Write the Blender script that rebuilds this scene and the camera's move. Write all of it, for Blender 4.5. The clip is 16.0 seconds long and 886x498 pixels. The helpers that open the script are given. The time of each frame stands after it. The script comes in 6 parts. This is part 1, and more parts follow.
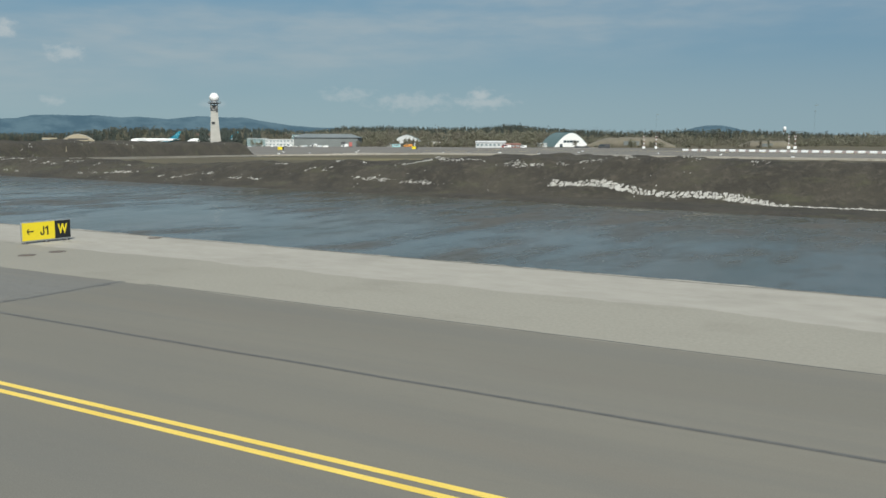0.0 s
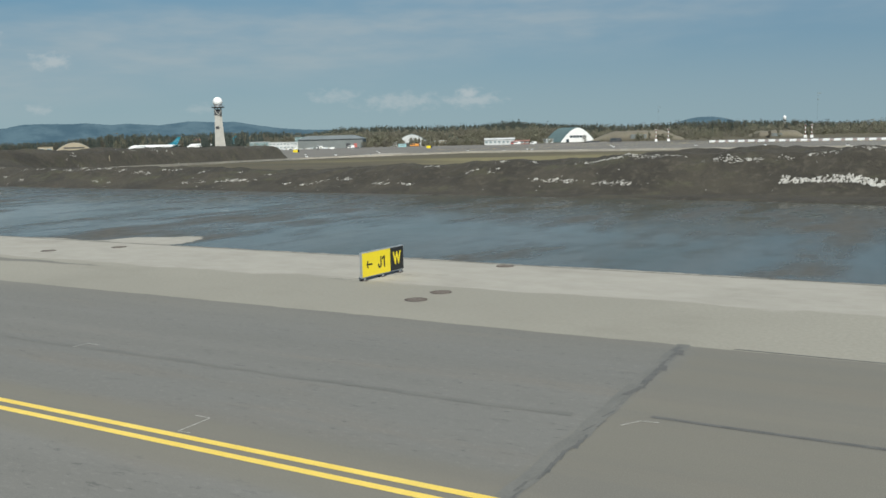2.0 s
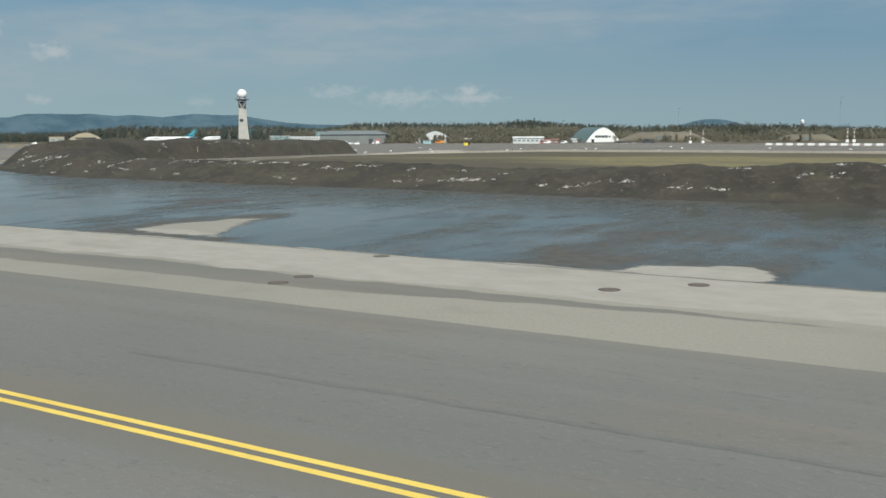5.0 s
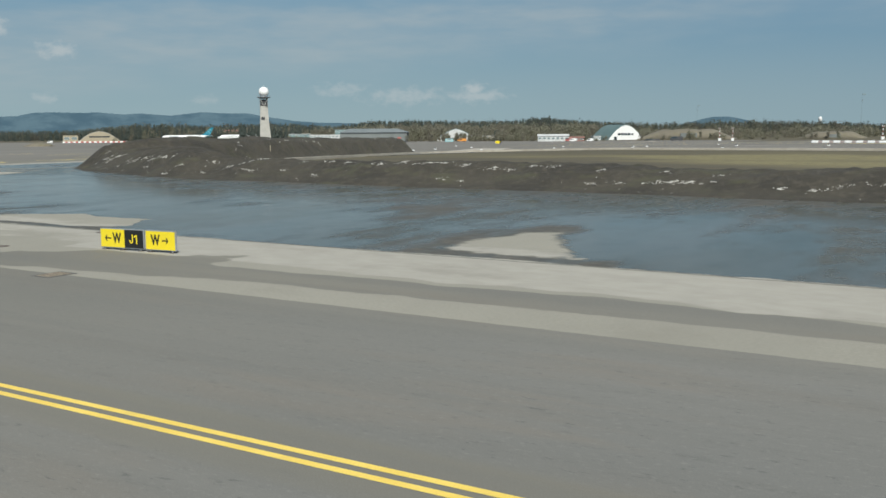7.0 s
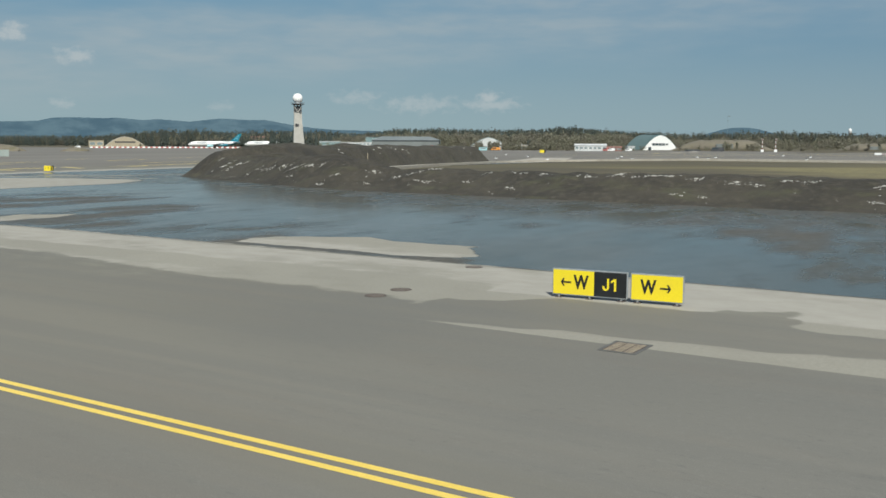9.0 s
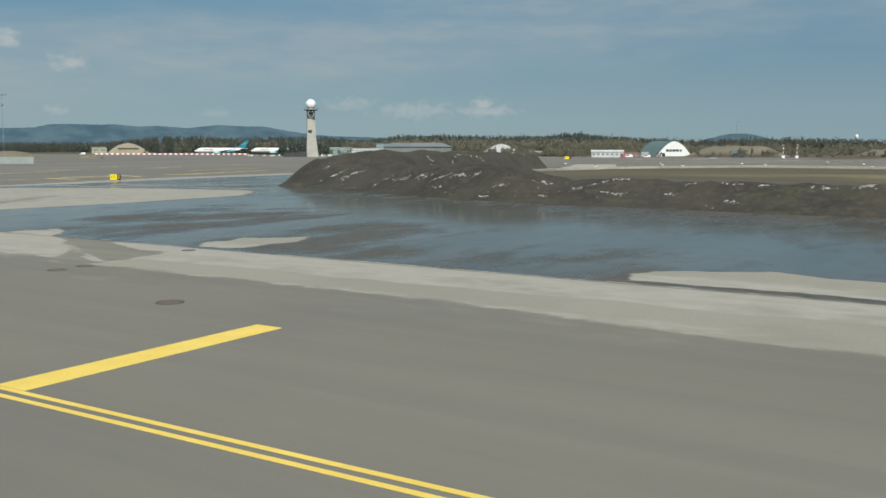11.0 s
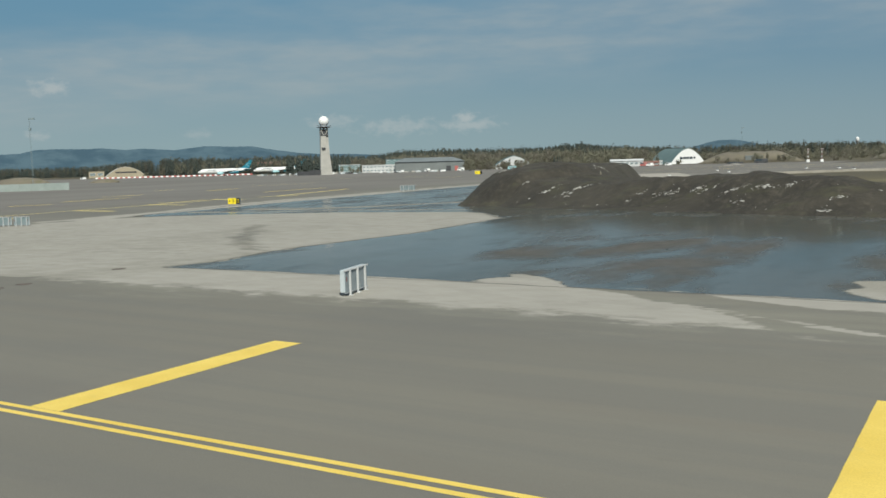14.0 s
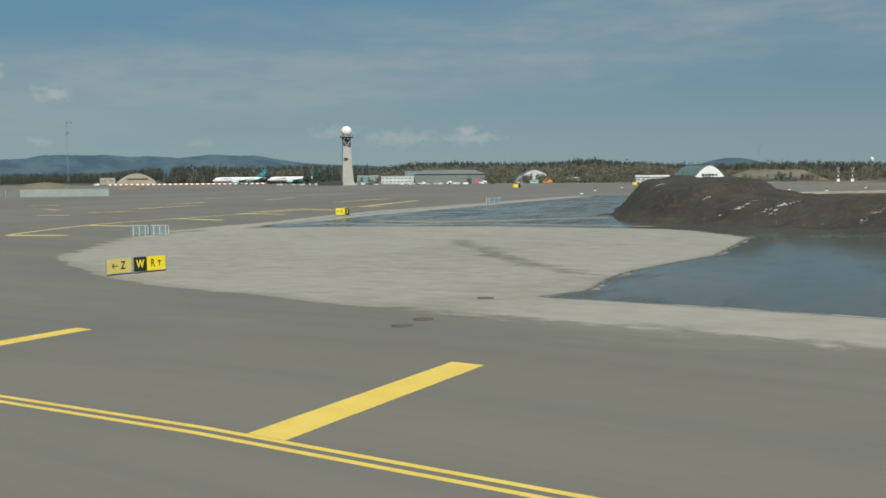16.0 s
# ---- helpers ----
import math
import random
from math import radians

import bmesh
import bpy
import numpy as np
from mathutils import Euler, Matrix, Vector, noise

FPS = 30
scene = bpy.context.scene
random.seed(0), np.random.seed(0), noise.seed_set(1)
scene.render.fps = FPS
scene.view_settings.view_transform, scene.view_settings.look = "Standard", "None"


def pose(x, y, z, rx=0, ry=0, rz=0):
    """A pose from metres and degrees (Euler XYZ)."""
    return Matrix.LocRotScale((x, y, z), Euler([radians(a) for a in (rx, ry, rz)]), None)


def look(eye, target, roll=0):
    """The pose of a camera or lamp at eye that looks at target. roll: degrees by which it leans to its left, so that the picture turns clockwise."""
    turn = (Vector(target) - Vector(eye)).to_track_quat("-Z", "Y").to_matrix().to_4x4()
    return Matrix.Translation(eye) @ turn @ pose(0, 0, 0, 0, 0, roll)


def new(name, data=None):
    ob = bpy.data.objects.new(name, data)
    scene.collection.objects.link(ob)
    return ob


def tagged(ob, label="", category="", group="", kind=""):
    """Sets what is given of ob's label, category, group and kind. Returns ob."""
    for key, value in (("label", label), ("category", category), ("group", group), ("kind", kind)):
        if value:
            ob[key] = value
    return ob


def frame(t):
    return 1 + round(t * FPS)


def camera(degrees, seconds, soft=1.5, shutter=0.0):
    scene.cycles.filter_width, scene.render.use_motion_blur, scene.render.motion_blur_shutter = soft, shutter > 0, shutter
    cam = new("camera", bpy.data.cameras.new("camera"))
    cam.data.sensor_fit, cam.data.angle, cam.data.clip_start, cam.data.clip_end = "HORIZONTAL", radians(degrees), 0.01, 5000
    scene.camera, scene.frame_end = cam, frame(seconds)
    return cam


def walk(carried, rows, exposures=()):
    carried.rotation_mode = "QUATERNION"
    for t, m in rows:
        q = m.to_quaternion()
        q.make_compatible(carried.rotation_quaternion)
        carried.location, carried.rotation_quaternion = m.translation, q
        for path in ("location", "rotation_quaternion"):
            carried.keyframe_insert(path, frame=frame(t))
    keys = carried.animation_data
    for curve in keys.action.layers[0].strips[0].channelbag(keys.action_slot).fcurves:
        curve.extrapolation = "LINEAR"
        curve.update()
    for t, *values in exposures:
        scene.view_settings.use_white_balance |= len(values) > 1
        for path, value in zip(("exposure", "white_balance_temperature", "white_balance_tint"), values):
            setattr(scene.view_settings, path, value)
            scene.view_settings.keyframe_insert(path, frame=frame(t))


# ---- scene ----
cam = camera(50.71, 16.0, soft=1.6)
# seconds, eye, target, roll
PATH = [
    (0, (0.022, 0.001, 4.747), (-5.198, 8.447, 3.555), 0.18),
    (0.5, (-4.767, 0.044, 4.750), (-9.987, 8.489, 3.548), -1.34),
    (1, (-9.453, 0.094, 4.756), (-14.648, 8.554, 3.557), -1.46),
    (1.5, (-14.157, 0.132, 4.747), (-19.324, 8.611, 3.560), -0.88),
    (2, (-18.882, 0.157, 4.745), (-24.030, 8.645, 3.538), -1.40),
    (2.5, (-23.586, 0.176, 4.742), (-28.702, 8.682, 3.525), -1.12),
    (3, (-28.195, 0.194, 4.751), (-33.304, 8.703, 3.534), -0.85),
    (3.5, (-32.663, 0.212, 4.750), (-37.752, 8.728, 3.490), -0.99),
    (4, (-37.111, 0.228, 4.756), (-42.200, 8.749, 3.533), -0.57),
    (6.5, (-59.001, 0.120, 4.747), (-64.140, 8.607, 3.498), -0.22),
    (7, (-63.774, 0.099, 4.743), (-68.945, 8.565, 3.489), -0.39),
    (7.5, (-68.646, 0.075, 4.760), (-73.868, 8.513, 3.525), -0.05),
    (8, (-73.650, 0.041, 4.747), (-78.961, 8.442, 3.647), -0.41),
    (8.5, (-78.651, -0.000, 4.745), (-83.912, 8.428, 3.610), -0.31),
    (9, (-83.657, -0.051, 4.736), (-88.952, 8.351, 3.570), 0.15),
    (9.5, (-88.632, -0.103, 4.735), (-93.948, 8.290, 3.596), -0.51),
    (12, (-112.712, -0.222, 4.752), (-117.929, 8.241, 3.673), 0.41),
    (12.5, (-117.777, -0.389, 4.758), (-122.978, 8.082, 3.665), 0.15),
    (13, (-122.717, -0.573, 4.746), (-127.836, 7.961, 3.765), -0.97),
    (13.5, (-127.611, -0.778, 4.759), (-132.735, 7.749, 3.739), -0.97),
    (14, (-132.541, -0.999, 4.756), (-137.678, 7.528, 3.807), -1.57),
    (14.5, (-137.614, -1.241, 4.748), (-142.757, 7.282, 3.796), -1.97),
    (15, (-142.570, -1.487, 4.749), (-147.727, 7.033, 3.845), -2.65),
    (15.5, (-147.363, -1.729, 4.741), (-152.504, 6.805, 3.874), -1.46),
    (16, (-152.251, -1.976, 4.747), (-157.387, 6.566, 3.933), -0.52),
]
walk(cam, [(t, look(eye, target, roll)) for t, eye, target, roll in PATH],
     exposures=[(0, 0.09, 6280, 4.5), (7, 0.09, 6310, 5), (9.5, 0.06, 6340, 5), (12.5, -0.02, 6390, 4), (14.5, -0.05, 6420, 3.5), (16, -0.13, 6420, 3)])

# ---- light ----
SUN_EL, SUN_AZ = 47.0, 139.0  # height, and degrees clockwise from +y
sun_dir = Vector((math.sin(radians(SUN_AZ)) * math.cos(radians(SUN_EL)), math.cos(radians(SUN_AZ)) * math.cos(radians(SUN_EL)), math.sin(radians(SUN_EL))))
sun = new("sun", bpy.data.lights.new("sun", "SUN"))
sun.data.energy, sun.data.angle, sun.data.color = 4.8, radians(0.55), (1.0, 0.95, 0.87)
sun.matrix_world = look(sun_dir * 100, (0, 0, 0))


class Nodes:
    """Short hand for a node tree."""

    def __init__(self, tree):
        self.tree = tree

    def add(self, kind, **settings):
        n = self.tree.nodes.new(kind)
        for k, v in settings.items():
            if k == "ins":
                for a, b in v.items():
                    self.put(n.inputs[a], b)
            elif k == "operation":
                n.operation = v
            elif k == "blend_type":
                n.blend_type = v
            elif k == "data_type":
                n.data_type = v
            elif k == "attribute_name":
                n.attribute_name = v
            elif k == "sky_type":
                n.sky_type = v
        return n

    def put(self, socket, b):
        if isinstance(b, bpy.types.NodeSocket):
            self.tree.links.new(b, socket)
        else:
            socket.default_value = b

    def math(self, op, a, b=0.0, c=0.0):
        n = self.add("ShaderNodeMath", operation=op, ins={0: a, 1: b, 2: c})
        return n.outputs[0]

    def mix(self, fac, a, b, blend="MIX"):
        n = self.add("ShaderNodeMix", data_type="RGBA", blend_type=blend)
        self.put(n.inputs[0], fac)
        self.put(n.inputs[6], a if isinstance(a, bpy.types.NodeSocket) else (*a, 1))
        self.put(n.inputs[7], b if isinstance(b, bpy.types.NodeSocket) else (*b, 1))
        return n.outputs[2]

    def noise(self, vec, scale, detail=4.0, rough=0.55):
        n = self.add("ShaderNodeTexNoise", ins={"Scale": scale, "Detail": detail, "Roughness": rough})
        if vec is not None:
            self.put(n.inputs["Vector"], vec)
        return n.outputs["Fac"]

    def ramp(self, x, lo, hi):
        n = self.add("ShaderNodeMapRange", ins={0: x, 1: lo, 2: hi})
        n.interpolation_type = "SMOOTHSTEP"
        return n.outputs[0]

    def stretch(self, vec, sx, sy, sz):
        return self.add("ShaderNodeMapping", ins={"Vector": vec, "Scale": (sx, sy, sz)}).outputs[0]


def make_world():
    w = bpy.data.worlds.new("world")
    scene.world = w
    w.use_nodes = True
    k = Nodes(w.node_tree)
    bg = w.node_tree.nodes["Background"]
    sky = k.add("ShaderNodeTexSky", sky_type="NISHITA")
    sky.sun_disc = False
    sky.sun_elevation, sky.sun_rotation = radians(SUN_EL), radians(SUN_AZ)
    sky.air_density, sky.dust_density, sky.ozone_density = 1.0, 1.2, 2.0
    d = k.add("ShaderNodeTexCoord").outputs["Generated"]
    xyz = k.add("ShaderNodeSeparateXYZ", ins={0: d}).outputs
    el = k.math("MULTIPLY", k.math("ARCSINE", xyz[2]), 57.2958)
    az = k.math("MULTIPLY", k.math("ARCTAN2", k.math("MULTIPLY", xyz[0], -1.0), xyz[1]), 57.2958)
    # thin high cloud: a long veil that climbs slowly to one side
    flat = k.add("ShaderNodeCombineXYZ", ins={0: k.math("MULTIPLY", az, 0.05), 1: k.math("MULTIPLY", el, 0.22), 2: 0.3}).outputs[0]
    soft = k.noise(flat, 1.5, 4.0, 0.55)
    fine = k.noise(flat, 3.2, 4.0, 0.55)
    centre = k.math("ADD", 7.0, k.math("MULTIPLY", k.math("SUBTRACT", 32.0, az), 0.085))
    off = k.math("ABSOLUTE", k.math("SUBTRACT", k.math("SUBTRACT", el, centre), k.math("MULTIPLY", k.math("SUBTRACT", soft, 0.5), 5.0)))
    veil = k.math("MULTIPLY", k.ramp(off, 4.2, 0.4), k.math("ADD", 0.27, k.math("MULTIPLY", k.ramp(fine, 0.3, 0.75), 0.48)))
    high = k.math("MULTIPLY", k.ramp(el, 12.0, 25.0), k.math("MULTIPLY", k.ramp(soft, 0.45, 0.75), 0.5))
    cloud = k.math("MAXIMUM", veil, high)
    # small fair-weather puffs low over the horizon
    lump = k.noise(k.add("ShaderNodeCombineXYZ", ins={0: az, 1: k.math("MULTIPLY", el, 1.6), 2: 0.0}).outputs[0], 1.3, 5.0, 0.6)
    puffs = 0.0
    for a, e, ra, re, s in ((29.2, 2.05, 2.0, 0.5, 0.7), (29.4, 2.45, 0.8, 0.5, 0.9), (33.6, 2.1, 2.8, 0.6, 0.6), (32.9, 2.3, 0.7, 0.4, 0.5), (37.6, 2.5, 1.7, 0.5, 0.5),
                            (53.4, 4.6, 1.2, 0.5, 0.8), (56.6, 5.8, 0.8, 0.7, 0.9), (54.2, 1.95, 0.8, 0.4, 0.6), (45.5, 1.9, 0.9, 0.35, 0.35), (66.0, 3.6, 3.0, 1.0, 0.8)):
        u = k.math("DIVIDE", k.math("SUBTRACT", az, a), ra)
        v = k.math("DIVIDE", k.math("SUBTRACT", el, e), re)
        r = k.math("SQRT", k.math("ADD", k.math("MULTIPLY", u, u), k.math("MULTIPLY", v, v)))
        r = k.math("ADD", r, k.math("MULTIPLY", k.math("SUBTRACT", lump, 0.5), 2.6))
        puffs = k.math("MAXIMUM", puffs, k.math("MULTIPLY", k.ramp(r, 1.15, 0.0), s))
    # the air's own haze, thicker towards the horizon
    low = k.mix(k.ramp(el, 0.0, 9.5), (3.60, 4.72, 5.12), (1.88, 3.55, 5.05))
    clear = k.mix(k.ramp(el, 9.0, 30.0), low, sky.outputs[0])
    clear = k.mix(k.ramp(az, 42.0, 2.0), clear, k.mix(1.0, clear, (0.90, 0.91, 0.94), "MULTIPLY"))
    full = k.mix(k.math("MULTIPLY", cloud, 0.8), clear, (5.0, 5.35, 5.5))
    full = k.mix(k.math("MULTIPLY", puffs, 0.7), full, (6.2, 6.4, 6.45))
    w.node_tree.links.new(full, bg.inputs[0])
    bg.inputs[1].default_value = 0.08


make_world()

# ---- materials ----


def material(name):
    m = bpy.data.materials.new(name)
    m.use_nodes = True
    k = Nodes(m.node_tree)
    return m, k, m.node_tree.nodes["Principled BSDF"], k.add("ShaderNodeTexCoord").outputs["Object"]


def surface(name, a, b, scale=1.0, rough=0.8, fine=20.0, bump=0.2, metal=0.0, depth=0.02, dirt=None):
    """Two colours at two scales, grain in the gloss and in the relief."""
    m, k, p, at = material(name)
    big, small = k.noise(at, scale, 5.0, 0.6), k.noise(at, fine, 3.0, 0.6)
    c = k.mix(k.ramp(big, 0.3, 0.7), a, b)
    c = k.mix(k.math("MULTIPLY", k.ramp(small, 0.35, 0.75), 0.35), c, tuple(v * 0.7 for v in a))
    if dirt:
        c = k.mix(k.ramp(k.noise(at, scale * 2.3, 6.0, 0.7), 0.52, 0.75), c, dirt)
    k.put(p.inputs["Base Color"], c)
    k.put(p.inputs["Roughness"], k.math("ADD", rough - 0.08, k.math("MULTIPLY", small, 0.16)))
    p.inputs["Metallic"].default_value = metal
    if bump:
        n = k.add("ShaderNodeBump", ins={"Strength": bump, "Distance": depth, "Height": small})
        k.put(p.inputs["Normal"], n.outputs[0])
    return m


def pavement_material():
    """Old asphalt, strewn with dry sand, and wet where melt water stands on it."""
    m, k, p, at = material("pavement")
    sand0 = k.add("ShaderNodeAttribute", attribute_name="sand").outputs["Fac"]
    wet0 = k.add("ShaderNodeAttribute", attribute_name="wet").outputs["Fac"]
    pale0 = k.add("ShaderNodeAttribute", attribute_name="pale").outputs["Fac"]
    along = k.stretch(at, 0.16, 1.0, 1.0)
    edge = k.noise(k.stretch(at, 0.62, 1.0, 1.0), 1.1, 6.0, 0.65)
    grit = k.noise(at, 9.0, 4.0, 0.7)
    stone = k.noise(at, 42.0, 2.0, 0.6)
    streak = k.noise(along, 0.55, 5.0, 0.6)
    broad = k.noise(along, 0.12, 3.0, 0.5)
    patch = k.noise(at, 0.07, 4.0, 0.55)
    jig = k.math("MULTIPLY", k.math("SUBTRACT", edge, 0.5), 0.75)
    rag = k.math("MULTIPLY", k.math("SUBTRACT", k.noise(k.stretch(at, 0.5, 1.0, 1.0), 0.9, 7.0, 0.75), 0.5), 1.4)
    sand = k.ramp(k.math("ADD", k.math("ADD", sand0, jig), k.math("MULTIPLY", k.math("MULTIPLY", rag, pale0), k.ramp(sand0, 1.0, 0.8))), 0.36, 0.64)
    pale = k.ramp(k.math("ADD", k.math("ADD", pale0, k.math("MULTIPLY", jig, 0.7)), k.math("MULTIPLY", rag, 0.5)), 0.28, 0.66)
    wet = k.ramp(k.math("ADD", wet0, k.math("MULTIPLY", jig, 0.8)), 0.4, 0.6)
    old = k.add("ShaderNodeAttribute", attribute_name="old").outputs["Fac"]
    mud0 = k.add("ShaderNodeAttribute", attribute_name="mud").outputs["Fac"]
    brown = k.mix(k.ramp(broad, 0.36, 0.64), (0.161, 0.153, 0.127), (0.186, 0.175, 0.143))
    brown = k.mix(k.math("MULTIPLY", k.ramp(streak, 0.48, 0.7), 0.4), brown, (0.168, 0.151, 0.124))
    coarse = k.mix(k.ramp(broad, 0.36, 0.64), (0.155, 0.154, 0.142), (0.183, 0.178, 0.161))
    coarse = k.mix(k.math("MULTIPLY", k.ramp(streak, 0.5, 0.68), 0.6), coarse, (0.181, 0.162, 0.135))
    asphalt = k.mix(old, brown, coarse)
    asphalt = k.mix(k.math("MULTIPLY", k.ramp(patch, 0.5, 0.7), 0.40), asphalt, (0.137, 0.135, 0.122))
    band = k.noise(k.stretch(at, 0.03, 0.9, 1.0), 0.9, 4.0, 0.6)
    asphalt = k.mix(k.math("MULTIPLY", k.ramp(band, 0.42, 0.62), 0.36), asphalt, (0.139, 0.137, 0.124))
    spot = k.ramp(k.noise(k.stretch(at, 0.30, 1.0, 1.0), 2.6, 6.0, 0.75), 0.54, 0.74)
    asphalt = k.mix(k.math("MULTIPLY", spot, k.math("ADD", 0.18, k.math("MULTIPLY", old, 0.45))), asphalt, (0.106, 0.105, 0.098))
    fleck = k.ramp(k.noise(k.stretch(at, 0.5, 1.0, 1.0), 11.0, 4.0, 0.75), 0.52, 0.72)
    asphalt = k.mix(k.math("MULTIPLY", fleck, k.math("ADD", 0.10, k.math("MULTIPLY", old, 0.4))), asphalt, (0.245, 0.241, 0.219))
    chip = k.ramp(k.noise(k.stretch(at, 0.35, 1.0, 1.0), 6.5, 5.0, 0.75), 0.57, 0.68)
    asphalt = k.mix(k.math("MULTIPLY", chip, k.math("ADD", 0.08, k.math("MULTIPLY", old, 0.65))), asphalt, (0.090, 0.091, 0.086))
    asphalt = k.mix(k.math("MULTIPLY", k.ramp(stone, 0.4, 0.8), 0.40), asphalt, (0.248, 0.239, 0.211))
    dry = k.mix(k.ramp(grit, 0.3, 0.7), (0.262, 0.249, 0.208), (0.308, 0.292, 0.244))
    dry = k.mix(k.math("MULTIPLY", k.ramp(patch, 0.4, 0.65), 0.4), dry, (0.222, 0.212, 0.178))
    crumb = k.noise(k.stretch(at, 0.5, 1.0, 1.0), 3.2, 6.0, 0.7)
    white = k.mix(k.ramp(edge, 0.3, 0.7), (0.316, 0.299, 0.258), (0.358, 0.340, 0.294))
    white = k.mix(k.math("MULTIPLY", k.ramp(crumb, 0.5, 0.72), 0.22), white, (0.250, 0.236, 0.202))
    dry = k.mix(pale, dry, white)
    dry = k.mix(k.math("MULTIPLY", k.ramp(k.noise(k.stretch(at, 0.7, 1.0, 1.0), 0.35, 6.0, 0.65), 0.5, 0.72), 0.34), dry, (0.20, 0.187, 0.155))
    dust = k.math("MULTIPLY", pale, k.ramp(k.noise(k.stretch(at, 0.25, 1.0, 1.0), 0.8, 6.0, 0.7), 0.3, 0.7))
    asphalt = k.mix(k.math("MULTIPLY", dust, 0.8), asphalt, (0.225, 0.218, 0.176))
    c = k.mix(sand, asphalt, dry)
    # standing water: clear films, silty films and bare mud in patches that run along the flow
    flow = k.noise(k.stretch(at, 1.0, 0.4, 1.0), 0.34, 6.0, 0.6)
    silt0 = k.math("ADD", k.math("ADD", k.math("MULTIPLY", mud0, 0.5), k.math("MULTIPLY", flow, 1.1)), k.math("MULTIPLY", k.math("SUBTRACT", patch, 0.5), 0.35))
    silt = k.ramp(silt0, 0.71, 1.13)
    mud = k.mix(k.ramp(k.noise(k.stretch(at, 1.0, 0.28, 1.0), 0.22, 4.0, 0.55), 0.3, 0.7), (0.058, 0.068, 0.059), (0.084, 0.084, 0.070))
    fray = k.noise(k.stretch(at, 1.0, 0.5, 1.0), 1.0, 7.0, 0.72)
    mud = k.mix(k.math("MULTIPLY", k.ramp(fray, 0.46, 0.68), 0.35), mud, (0.045, 0.045, 0.040))
    earth = k.mix(k.ramp(k.noise(k.stretch(at, 0.6, 1.0, 1.0), 2.2, 7.0, 0.75), 0.38, 0.62), (0.080, 0.075, 0.064), (0.124, 0.113, 0.092))
    mud = k.mix(silt, mud, earth)
    damp = k.math("MULTIPLY", wet, k.math("SUBTRACT", 1.0, sand))
    c = k.mix(damp, c, mud)
    # the soaked rim of the sand
    rim = k.math("MULTIPLY", k.ramp(k.math("ADD", wet0, k.math("MULTIPLY", jig, 0.8)), 0.2, 0.42), k.math("SUBTRACT", 1.0, wet))
    c = k.mix(k.math("MULTIPLY", rim, 0.8), c, (0.075, 0.071, 0.060))
    k.put(p.inputs["Base Color"], c)
    gloss = k.math("ADD", k.math("ADD", 0.10, k.math("MULTIPLY", k.ramp(fray, 0.35, 0.7), 0.05)), k.math("MULTIPLY", silt, 0.40))
    rough = k.math("ADD", k.math("MULTIPLY", damp, gloss), k.math("MULTIPLY", k.math("SUBTRACT", 1.0, damp), 0.82))
    k.put(p.inputs["Roughness"], rough)
    sheen = k.ramp(k.noise(k.stretch(at, 1.0, 0.3, 1.0), 0.13, 4.0, 0.55), 0.32, 0.72)
    k.put(p.inputs["Specular Tint"], k.mix(damp, (1.0, 1.0, 1.0), (0.84, 0.79, 0.69)))
    film = k.math("ADD", 0.04, k.math("MULTIPLY", sheen, 0.125))
    k.put(p.inputs["Specular IOR Level"], k.math("ADD", k.math("MULTIPLY", damp, film), k.math("MULTIPLY", k.math("SUBTRACT", 1.0, damp), 0.2)))
    h = k.math("ADD", k.math("MULTIPLY", stone, 0.35), k.math("MULTIPLY", grit, k.math("ADD", 0.3, sand)))
    wind = k.noise(k.stretch(at, 0.8, 0.5, 1.0), 4.0, 3.0, 0.55)
    gust = k.ramp(k.noise(k.stretch(at, 1.0, 0.4, 1.0), 0.06, 3.0, 0.5), 0.35, 0.65)
    ripple = k.add("ShaderNodeBump", ins={"Strength": k.math("MULTIPLY", damp, k.math("ADD", 0.08, k.math("MULTIPLY", gust, 0.22))), "Distance": 0.004, "Height": wind})
    n = k.add("ShaderNodeBump", ins={"Normal": ripple.outputs[0], "Strength": k.math("ADD", k.math("ADD", 0.004, k.math("MULTIPLY", k.math("MULTIPLY", damp, silt), 0.05)), k.math("MULTIPLY", k.math("SUBTRACT", 1.0, damp), 0.35)), "Distance": 0.02, "Height": h})
    k.put(p.inputs["Normal"], n.outputs[0])
    return m


def ground_material():
    """Last year's grass: brown and olive, with straw-coloured bands."""
    m, k, p, at = material("dry_grass")
    a, b = k.noise(k.stretch(at, 0.4, 1.0, 1.0), 0.035, 5.0, 0.6), k.noise(at, 0.6, 5.0, 0.7)
    c = k.mix(k.ramp(a, 0.35, 0.65), (0.074, 0.062, 0.040), (0.108, 0.093, 0.050))
    c = k.mix(k.math("MULTIPLY", k.ramp(k.add("ShaderNodeAttribute", attribute_name="straw").outputs["Fac"], 0.2, 0.8), k.ramp(b, 0.2, 0.65)), c, (0.205, 0.178, 0.082))
    c = k.mix(k.math("MULTIPLY", k.ramp(b, 0.5, 0.8), 0.4), c, (0.055, 0.058, 0.028))
    k.put(p.inputs["Base Color"], c)
    p.inputs["Roughness"].default_value = 0.95
    k.put(p.inputs["Normal"], k.add("ShaderNodeBump", ins={"Strength": 0.6, "Distance": 0.15, "Height": b}).outputs[0])
    return m


